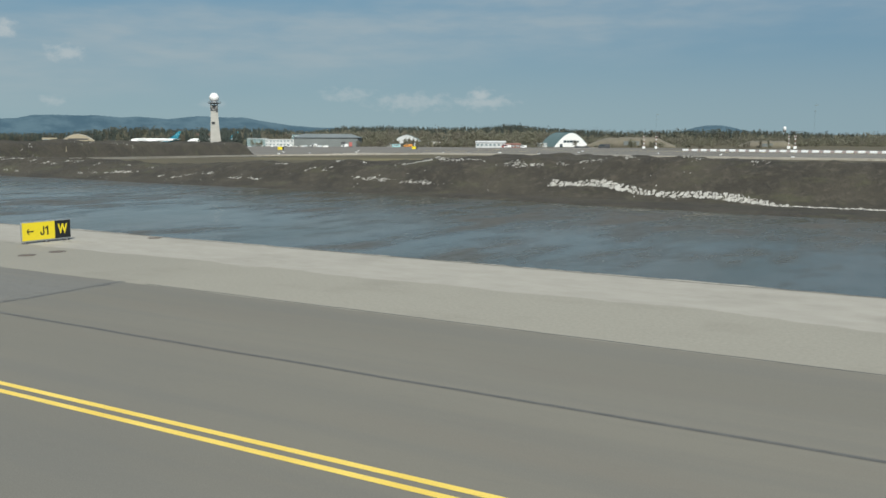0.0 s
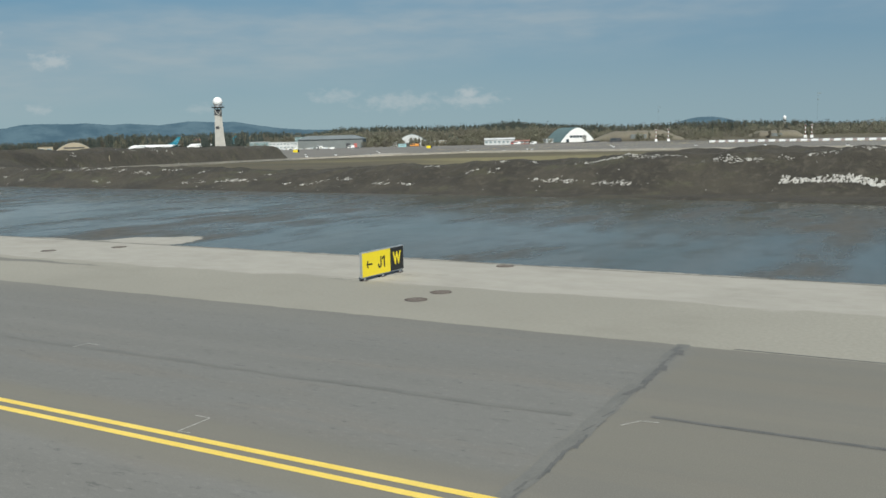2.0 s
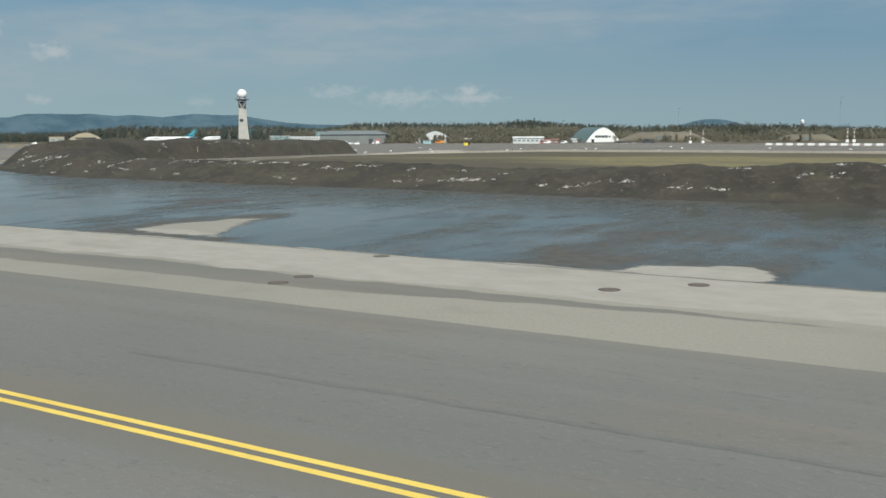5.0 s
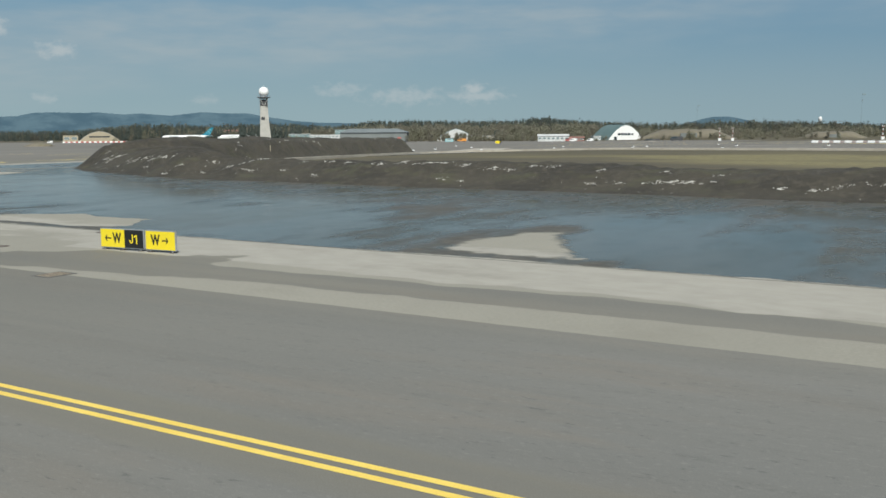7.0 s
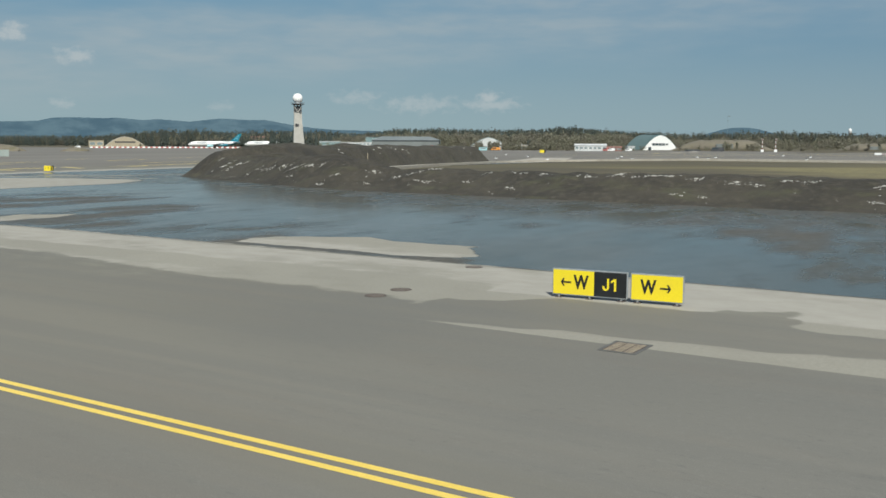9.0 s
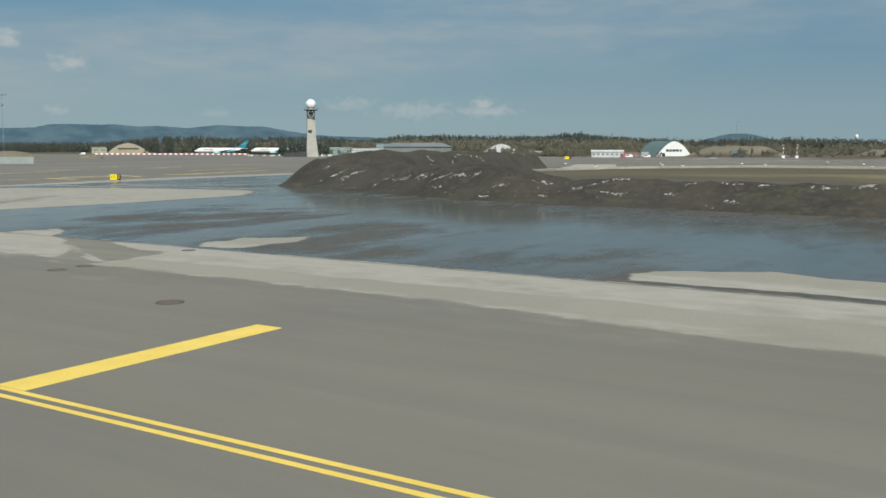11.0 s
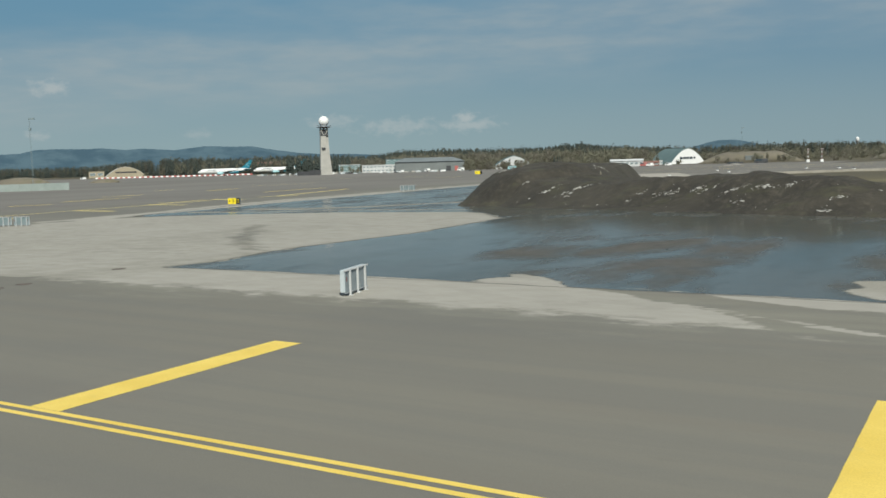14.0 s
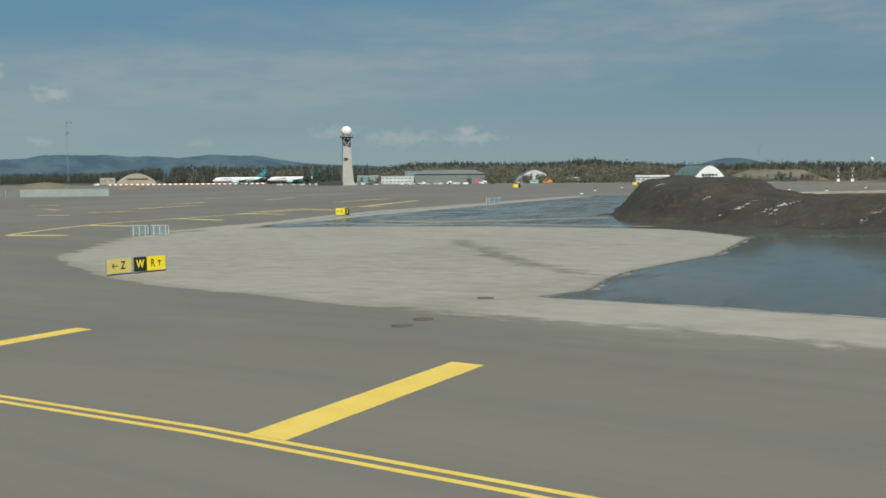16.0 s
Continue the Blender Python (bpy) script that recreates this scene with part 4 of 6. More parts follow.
def snow_lumps():
    """Remains of snow on the bank: flat, broken pieces in small drifts on its slope."""
    rnd = random.Random(7)
    spots = []
    for x, y, n in DRIFTS_WEST + DRIFTS_MID + DRIFTS_EAST:
        lean = rnd.uniform(-0.2, 0.4)
        for _ in range(round(n * 3.4)):
            u = rnd.gauss(0, 0.08 + 0.055 * n)
            big = rnd.random() < 0.14
            spots.append((x + u, y + lean * u + rnd.gauss(0, 0.16), rnd.uniform(0.09, 0.16) if big else rnd.uniform(0.03, 0.075), rnd.uniform(0.9, 2.0), rnd.uniform(0.4, 0.8), rnd.uniform(-30, 40)))
    # crumbs all along
    for _ in range(90):
        x = rnd.uniform(-180, -20)
        spots.append((x, float(np.interp(x, BASE_X, BASE_Y)) + abs(rnd.gauss(0.5, 2.2)), rnd.uniform(0.03, 0.09), 1.2, 0.8, rnd.uniform(0, 360)))
    # the long ploughed band at the east end
    for _ in range(2600):
        x = -32.8 + 46 * rnd.random()
        thick = 0.25 + 0.75 * float(rough_np(np.array([x]), np.array([0.0]), 3.0, 77)[0])
        if rnd.random() < thick * 1.1:
            spots.append((x, float(np.interp(x, BASE_X, BASE_Y)) + max(-1.8, 2.0 - 0.13 * (x + 32.6)) + 1.25 * rnd.random() ** 1.3 * thick + 0.2 * math.sin(x * 0.6), rnd.uniform(0.05, 0.15), 0.8, 1.5, rnd.uniform(-25, 25)))
    for cx, cy, n in ((-183, 127, 9), (-174, 113, 6), (-180, 124.5, 9), (-192, 147, 8), (-197, 160, 8), (-196, 164, 6), (-204, 158, 4), (-212, 212, 5)):
        spots += [(cx + rnd.gauss(0, 1.6), cy + rnd.gauss(0, 1.4), rnd.uniform(0.06, 0.18), 1.4, 0.7, rnd.uniform(0, 60)) for _ in range(n)]
    xs, ys = np.array([[q[0] for q in spots]]), np.array([[q[1] for q in spots]])
    z0, zx, zy = bank_z(xs, ys)[0], bank_z(xs + 0.3, ys)[0], bank_z(xs, ys + 0.3)[0]
    g = Geo()
    for i, (x, y, s, ex, ey, turn) in enumerate(spots):
        normal = Vector((-(zx[i] - z0[i]) / 0.3, -(zy[i] - z0[i]) / 0.3, 1)).normalized()
        right = Vector((1, 0, (zx[i] - z0[i]) / 0.3)).normalized()
        up = normal.cross(right)
        m = Matrix.Translation((x, y, float(z0[i]))) @ Matrix((right, up, normal)).transposed().to_4x4() @ pose(0, 0, 0, 0, 0, turn)
        n = rnd.choice((5, 6, 7, 8))
        lo = [(s * ex * rnd.uniform(0.35, 1.5) * math.cos(6.283 * j / n), s * ey * rnd.uniform(0.35, 1.5) * math.sin(6.283 * j / n), -0.12) for j in range(n)]
        mid = [(p[0] * rnd.uniform(0.6, 1.0), p[1] * rnd.uniform(0.6, 1.0), s * rnd.uniform(0.05, 0.4)) for p in lo]
        hi = [(p[0] * 0.4, p[1] * 0.4, s * rnd.uniform(0.15, 0.5)) for p in lo]
        g.rings([lo, mid, hi], m)
    return g


solo("snow_remains", snow_lumps(), SNOW, Matrix(), "dirty white snow remains scattered over the soil bank", "snow", kind="stuff", smooth=False)

# ---- guidance signs ----


def letter_mesh(text, size):
    c = bpy.data.curves.new("lettering", "FONT")
    c.body, c.size, c.align_x, c.align_y, c.extrude, c.offset = text, size, "CENTER", "CENTER", 0.002, 0.018 if text == "W" else 0.004 if text == "R" else 0.010
    c.space_character = 1.12
    ob = bpy.data.objects.new("lettering", c)
    scene.collection.objects.link(ob)
    bpy.context.view_layer.update()
    me = bpy.data.meshes.new_from_object(ob.evaluated_get(bpy.context.evaluated_depsgraph_get()))
    bpy.data.objects.remove(ob)
    return me


def arrow(turn, size):
    g = Geo()
    m = pose(0, 0, 0, 0, 0, turn)
    s, t = size, size * 0.16
    g.box(-0.5 * s, -t / 2, -0.002, 0.42 * s, t / 2, 0.002, m)
    for k in (1, -1):
        g.add([(0.5 * s, 0, z) for z in (-0.0015, 0.0025)] + [(0.5 * s - t * 1.2, 0, z) for z in (-0.0015, 0.0025)] + [(0.12 * s, k * 0.36 * s, z) for z in (-0.0015, 0.0025)] + [(0.12 * s + t * 1.0, k * 0.36 * s, z) for z in (-0.0015, 0.0025)],
              [(1, 3, 5, 7) if k < 0 else (1, 7, 5, 3), (0, 2, 4, 6) if k > 0 else (0, 6, 4, 2), (0, 1, 7, 6), (2, 3, 5, 4)], m)
    return g


def guidance_sign(at, boxes, z0, z1, label):
    """Boxes of (start, end, [(start, end, paint, ink, [(kind, text, place)])]) along x, facing -y."""
    ob = thing("taxiway_sign", at, label, "taxiway sign", "taxiway signs")
    h = z1 - z0
    for a, b, panels in boxes:
        case = part("sign_case", Geo().box(a, -0.06, z0, b, 0.03, z1, bevel=0.012), METAL, ob, "grey sheet-metal sign case")
        for c, d, coat, ink, marks in panels:
            face = part("panel", Geo().box(c, -0.068, z0 + 0.035, d, -0.061, z1 - 0.035), coat, case, "painted sign panel")
            for kind, text, place in marks:
                m = Matrix.Translation((place, -0.0715, (z0 + z1) / 2)) @ pose(0, 0, 0, 90, 0, 0)
                if kind == "arrow":
                    g = arrow(text, h * 0.40)
                    mark = new("arrow", g.mesh("arrow", ink))
                elif text == "J":
                    u = h * 0.46
                    g = Geo().box(0.10 * u, -0.22 * u, -0.002, 0.27 * u, u / 2, 0.002)
                    arc = [(0.27 * math.cos(radians(d)), 0.28 * math.sin(radians(d)) - 0.22) for d in range(0, -211, -15)]
                    inner = [(0.10 * math.cos(radians(d)), 0.12 * math.sin(radians(d)) - 0.22) for d in range(0, -211, -15)]
                    for p0, p1, q0, q1 in zip(arc, arc[1:], inner, inner[1:]):
                        g.rings([[(p0[0] * u, p0[1] * u, z), (p1[0] * u, p1[1] * u, z), (q1[0] * u, q1[1] * u, z), (q0[0] * u, q0[1] * u, z)] for z in (-0.002, 0.002)])
                    mark = new("lettering", g.mesh("lettering", ink))
                elif text == "1":
                    u = h * 0.46
                    g = Geo().box(0.02 * u, -u / 2, -0.002, 0.20 * u, u / 2, 0.002)
                    g.rings([[(0.02 * u, 0.5 * u, z), (-0.24 * u, 0.30 * u, z), (-0.24 * u, 0.13 * u, z), (0.02 * u, 0.31 * u, z)] for z in (-0.002, 0.002)])
                    mark = new("lettering", g.mesh("lettering", ink))
                else:
                    me = letter_mesh(text, h * 0.63)
                    me.materials.append(ink)
                    mark = new("lettering", me)
                    m = m @ Matrix.Diagonal((0.82, 1.12, 1, 1))
                mark.parent, mark.matrix_local = ob, m
        n = max(2, round((b - a) / 0.8))
        for i in range(n):
            x = a + 0.2 + (b - a - 0.4) * i / (n - 1)
            part("leg", Geo().tube([(0.035, -0.01), (0.035, z0 + 0.02)], 8, Matrix.Translation((x, -0.015, 0))), METAL, ob)
            part("foot_plate", Geo().box(x - 0.10, -0.10, -0.01, x + 0.10, 0.14, 0.025, bevel=0.005), IRON, ob)
    return ob


facing_east = pose(0, 0, 0, 0, 0, 90)
guidance_sign(Matrix.Translation((-37.1, 24.9, 0)) @ facing_east, [(0, 2.5, [(0.03, 1.66, SIGN_YELLOW, SIGN_BLACK, [("arrow", 180, 0.42), ("text", "J", 1.02), ("text", "1", 1.25)]), (1.66, 2.47, SIGN_BLACK, SIGN_YELLOW, [("text", "W", 2.06)])])], 0.10, 0.96,
              "yellow and black taxiway sign reading J1 W on short legs")
guidance_sign(Matrix.Translation((-95.80, 25.50, 0)) @ pose(0, 0, 0, 0, 0, 6.2), [(0, 2.31, [(0.03, 1.30, SIGN_YELLOW, SIGN_BLACK, [("arrow", 180, 0.43), ("text", "W", 0.90)]), (1.30, 2.28, SIGN_BLACK, SIGN_YELLOW, [("text", "J", 1.66), ("text", "1", 1.90)])]),
                                                       (2.40, 3.94, [(2.43, 3.91, SIGN_YELLOW, SIGN_BLACK, [("text", "W", 2.92), ("arrow", 0, 3.42)])])], 0.08, 0.88, "yellow and black taxiway sign reading W J1 W")
guidance_sign(Matrix.Translation((-192.9, 31.0, lie(-192.9, 32))) @ pose(0, 0, 0, 0, 0, 78), [(0, 1.45, [(0.03, 1.42, SIGN_PALE, SIGN_BLACK, [("arrow", 180, 0.48), ("text", "Z", 0.95)])]),
              (1.55, 3.5, [(1.58, 2.35, SIGN_BLACK, SIGN_YELLOW, [("text", "W", 1.96)]), (2.35, 3.47, SIGN_YELLOW, SIGN_BLACK, [("text", "R", 2.70), ("arrow", 90, 3.10)])])], 0.08, 0.92, "faded yellow taxiway sign reading Z W R")
guidance_sign(Matrix.Translation((-233.6, 103.9, lie(-233, 104))) @ pose(0, 0, 0, 0, 0, 17), [(0, 2.1, [(0.03, 1.40, SIGN_YELLOW, SIGN_BLACK, [("arrow", 180, 0.4), ("text", "R", 0.95)]), (1.40, 2.07, SIGN_BLACK, SIGN_YELLOW, [("text", "Z", 1.73)])])], 0.12, 1.1,
              "yellow and black taxiway sign beside the wet apron edge")
for x, y in ((-352, 395), (-328, 493)):
    guidance_sign(Matrix.Translation((x, y, lie(x, y))) @ pose(0, 0, 0, 0, 0, 25), [(0, 3.6, [(0.05, 2.6, SIGN_YELLOW, SIGN_BLACK, [("arrow", 180, 0.7)]), (2.6, 3.55, SIGN_BLACK, SIGN_YELLOW, [])])], 0.3, 1.9, "distant yellow and black taxiway sign")


def sign_back(at, width, z0, z1, n, back):
    """The same kind of sign seen from behind: sheet backs between posts."""
    ob = thing("sign_back", at, "grey metal back of a taxiway sign with upright posts", "taxiway sign", "signs seen from behind")
    for i in range(n):
        part("back_panel", Geo().box(i * width / n + 0.02, -0.015, z0, (i + 1) * width / n - 0.02, 0.02, z1 - 0.04, bevel=0.004), back, ob)
    part("housing", Geo().box(-0.02, 0.022, z0 - 0.02, width + 0.02, 0.20, z1 + 0.01, bevel=0.035), GREY_BACK, ob, "pale rounded aluminium sign housing")
    for i in range(3):
        x = width * (0.17 + 0.35 * i)
        post = part("post", Geo().box(x - 0.028, -0.09, -0.02, x + 0.028, -0.017, z1 - 0.01, bevel=0.006), OFF_WHITE, ob, "white painted post")
        part("foot_plate", Geo().box(x - 0.07, -0.15, -0.01, x + 0.07, -0.02, 0.025), OFF_WHITE, post)
    part("top_rail", Geo().box(-0.03, -0.06, z1 - 0.04, width + 0.03, 0.02, z1 + 0.012, bevel=0.004), OFF_WHITE, ob)
    part("bottom_rail", Geo().box(-0.03, -0.04, z0 - 0.03, width + 0.03, 0.02, z0 + 0.01, bevel=0.004), METAL, ob)
    for x in (0.10, width - 0.10):
        part("sticker", Geo().box(x - 0.035, -0.0185, z0 + 0.40, x + 0.035, -0.0155, z0 + 0.56), DULL_RED, ob, "small red warning sticker")


sign_back(Matrix.Translation((-152.63, 25.52, 0)) @ pose(0, 0, 0, 0, 0, 103), 1.98, 0.12, 0.93, 3, STEEL_BACK)
sign_back(Matrix.Translation((-224.0, 59.3, lie(-224, 59.3))) @ pose(0, 0, 0, 0, 0, 21), 1.75, 0.14, 0.98, 2, BLUE_GREY)
sign_back(Matrix.Translation((-222.1, 60.1, lie(-222, 60))) @ pose(0, 0, 0, 0, 0, 21), 1.75, 0.14, 0.98, 2, BLUE_GREY)
sign_back(Matrix.Translation((-240.6, 162.0, lie(-240, 163))) @ pose(0, 0, 0, 0, 0, 72), 3.9, 0.14, 1.15, 3, BLUE_GREY)

# ---- far hills ----


def ridge(profile, far, seed):
    """A distant ridge: bearings and heights in degrees, seen from the taxiway."""
    rnd = random.Random(seed)
    g, v = Geo(), []
    a0, a1 = profile[0][0], profile[-1][0]
    az_list, el_list = [p[0] for p in profile], [p[1] for p in profile]
    n = 260
    for i in range(n + 1):
        a = a0 + (a1 - a0) * i / n
        e = float(np.interp(-a, [-q for q in az_list], el_list)) + rnd.uniform(-0.012, 0.012)
        for d, q in ((far, 1.0), (far - 60, 0.75), (far - 150, 0.4), (far - 260, 0.0)):
            x, y = -70 - d * math.sin(radians(a)), d * math.cos(radians(a))
            v.append((x, y, -30 + (34.75 + far * math.tan(radians(e))) * q))
    return g.add(v, [(4 * i + k, 4 * i + k + 1, 4 * i + k + 5, 4 * i + k + 4) for i in range(n) for k in range(3)])


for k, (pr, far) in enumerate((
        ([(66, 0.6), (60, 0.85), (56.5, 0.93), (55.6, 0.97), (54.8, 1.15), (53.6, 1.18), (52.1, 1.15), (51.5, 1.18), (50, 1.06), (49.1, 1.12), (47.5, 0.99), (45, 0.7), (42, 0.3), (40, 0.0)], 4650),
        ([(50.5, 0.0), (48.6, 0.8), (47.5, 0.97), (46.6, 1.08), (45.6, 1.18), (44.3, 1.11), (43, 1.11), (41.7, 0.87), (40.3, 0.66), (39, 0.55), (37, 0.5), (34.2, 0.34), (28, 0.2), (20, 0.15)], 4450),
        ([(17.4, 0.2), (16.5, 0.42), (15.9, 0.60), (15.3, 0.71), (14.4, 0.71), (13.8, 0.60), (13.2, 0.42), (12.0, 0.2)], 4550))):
    solo("hill", ridge(pr, far, k), HILL, Matrix(), "far wooded hill with distance haze painted into its blue", "hill", "far hills", "structure", smooth=True)

# ---- woods ----


def conifer(g, x, y, z, h, r, rnd):
    """A spruce: whorls of drooping boughs, each a narrow leaf, round a straight stem."""
    g.add([(x - 0.12, y, z), (x + 0.12, y, z), (x, y, z + h)], [(0, 1, 2)])
    v, f = [], []
    for i in range(9):
        lo = 0.10 + 0.84 * i / 9
        rr, turn = r * (1 - 0.9 * i / 9) + 0.25, rnd.uniform(0, 6.283)
        for j in range(5):
            a, q = turn + 1.257 * j, rr * rnd.uniform(0.5, 1.25)
            c, d, w, e = math.cos(a), math.sin(a), 0.42 * rr + 0.2, z + h * (lo + rnd.uniform(-0.03, 0.03))
            k = len(v)
            v += [(x, y, e + h * rnd.uniform(0.08, 0.15)), (x + q * c - w * d, y + q * d + w * c, e), (x + q * c * 1.2 + w * d * 0.7, y + q * d * 1.2 - w * c * 0.7, e - 0.02 * h)]
            f.append((k, k + 1, k + 2))
    g.add(v, f)


def broadleaf(g, x, y, z, h, r, rnd, clumps=11):
    """A budding crown: forked bare limbs and many small leaf clusters, thinner towards the outside."""
    for _ in range(3):
        a = rnd.uniform(0, 6.283)
        g.add([(x - 0.14, y, z), (x + 0.14, y, z), (x + 0.6 * r * math.cos(a), y + 0.6 * r * math.sin(a), z + h * rnd.uniform(0.6, 0.9))], [(0, 1, 2)])
    v, f = [], []
    lobes = [(rnd.uniform(-0.55, 0.55) * r, rnd.uniform(-0.55, 0.55) * r, rnd.uniform(0.35, 0.86), rnd.uniform(0.35, 0.6)) for _ in range(5)] + [(0, 0, 0.5, 0.6), (0, 0, 0.22, 0.7)]
    for k in range(clumps * 11):
        lx, ly, lz, q = rnd.choice(lobes)
        ox, oy, oz = rnd.gauss(0, 0.5), rnd.gauss(0, 0.5), rnd.gauss(0, 0.5)
        cx, cy, cz = x + lx + ox * q * r, y + ly + oy * q * r, z + h * min(1.02, max(0.04, lz + oz * 0.26))
        s, t, u = rnd.uniform(0.30, 0.68) * (0.5 + 0.06 * h), rnd.uniform(0, 6.283), rnd.uniform(-0.9, 0.9)
        v += [(cx + s * math.cos(t), cy + s * math.sin(t), cz - 0.4 * s), (cx - s * math.cos(t), cy - s * math.sin(t), cz - 0.5 * s * u), (cx - s * u * math.sin(t), cy + s * u * math.cos(t), cz + 0.8 * s)]
        f.append((3 * k, 3 * k + 1, 3 * k + 2))
    g.add(v, f)


SKY_AZ = [0, 6.2, 11.1, 14.2, 17.4, 20.6, 23.3, 25, 27.4, 29.8, 32.9, 35.6, 37.7, 40, 43.3, 45, 47.5, 49.4, 51.3, 52.5, 53.7, 56.5, 64]
SKY_EL = [0.2, 0.26, 0.47, 0.47, 0.40, 0.46, 0.62, 0.80, 0.62, 0.60, 0.69, 0.62, 0.36, 0.48, 0.50, 0.40, 0.52, 0.48, 0.30, 0.18, 0.17, 0.16, 0.15]


def woods():
    rnd = random.Random(11)
    dark, light, fresh = Geo(), Geo(), Geo()
    # the tall stand at the back, which makes the skyline
    for _ in range(4600):
        a = rnd.uniform(1, 62)
        far = rnd.uniform(1380, 1580) if a < 38 else rnd.uniform(1300, 1430)
        if a > 49.4:
            far = rnd.uniform(1700, 2100)
        x, y = -70 - far * math.sin(radians(a)), far * math.cos(radians(a))
        top = 4.75 + far * math.tan(radians(float(np.interp(a, SKY_AZ, SKY_EL)))) + rnd.choice((rnd.uniform(-5, 0.3), rnd.uniform(-2, 1.8)))
        z = lie(x, y) - 1
        h = max(5.0, top - z)
        if rnd.random() < (0.25 if a < 20 else 0.50 if a > 40 else 0.72):
            conifer(dark, x, y, z, h, rnd.uniform(2.4, 4.2), rnd)
        else:
            broadleaf(light, x, y, z, h * rnd.uniform(0.72, 1.03), rnd.uniform(4.0, 7.0), rnd, 9)
    # the budding edge of the wood, lower and in uneven groups
    groups = [(rnd.choice((rnd.uniform(21, 38), rnd.uniform(2, 36), rnd.uniform(40, 49))), rnd.uniform(0.55, 1.0)) for _ in range(190)]
    for _ in range(3700):
        a0, tall = rnd.choice(groups)
        a = a0 + rnd.gauss(0, 0.9)
        far = rnd.uniform(1040, 1300) if a < 38 else rnd.uniform(1240, 1310)
        x, y = -70 - far * math.sin(radians(a)), far * math.cos(radians(a))
        h = rnd.uniform(10, 22) * tall * (1.0 if a > 21 else 0.72)
        if a > 42 and rnd.random() < 0.6:
            conifer(dark, x, y, lie(x, y) - 0.6, h, rnd.uniform(2.2, 3.6), rnd)
        else:
            broadleaf(fresh, x, y, lie(x, y) - 0.6, h, rnd.uniform(3.2, 6.2), rnd, 14)
    # bushes and young trees about the houses
    for cx, cy, sx, n in ((-430, 742, 40, 70), (-470, 735, 26, 50), (-515, 748, 13, 26), (-424, 842, 8, 8), (-560, 735, 22, 36), (-300, 880, 50, 34), (-640, 680, 10, 6)):
        for _ in range(n):
            x, y = rnd.gauss(cx, sx), rnd.gauss(cy, 7)
            broadleaf(fresh, x, y, lie(x, y) - 0.4, rnd.uniform(2.5, 9.0), rnd.uniform(1.6, 3.4), rnd, 16)
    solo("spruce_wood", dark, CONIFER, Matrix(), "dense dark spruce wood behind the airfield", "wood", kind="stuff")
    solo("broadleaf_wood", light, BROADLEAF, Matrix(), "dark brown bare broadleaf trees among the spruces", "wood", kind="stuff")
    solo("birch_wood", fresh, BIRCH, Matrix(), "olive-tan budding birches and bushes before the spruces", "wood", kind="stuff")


woods()


def spruce(x, y, h, rnd):
    ob = thing("spruce", Matrix.Translation((x, y, lie(x, y) - 0.3)), "tall dark spruce standing behind the apron", "tree", "spruces by the tower")
    part("trunk", Geo().tube([(0.28, 0), (0.2, h * 0.5), (0.03, h * 0.97)], 6), BARK, ob)
    g = Geo()
    for i in range(9):
        lo = 0.08 + 0.85 * i / 9
        n, rr, turn = 9, 0.24 * h * (1 - 0.92 * i / 9) * rnd.uniform(0.8, 1.1), rnd.uniform(0, 6)
        for j in range(n):
            a, q = turn + 6.283 * j / n, rr * rnd.uniform(0.6, 1.15)
            c, s = math.cos(a), math.sin(a)
            z0 = h * (lo + rnd.uniform(-0.02, 0.02))
            g.add([(0, 0, z0 + h * 0.13), (q * c - 0.3 * q * s, q * s + 0.3 * q * c, z0), (q * c * 1.1, q * s * 1.1, z0 - 0.2), (q * c + 0.3 * q * s, q * s - 0.3 * q * c, z0)], [(0, 1, 2), (0, 2, 3)])
    part("crown", g, CONIFER, ob)


rnd_s = random.Random(5)
for i in range(46):
    a = rnd_s.uniform(37.4, 41.2)
    far = rnd_s.uniform(905, 985)
    if i < 6:
        a, far = rnd_s.uniform(24.6, 25.4), rnd_s.uniform(840, 870)
    spruce(-115 - far * math.sin(radians(a)), far * math.cos(radians(a)), rnd_s.uniform(15, 21) if i > 5 else rnd_s.uniform(8, 12), rnd_s)

# ---- radar tower ----


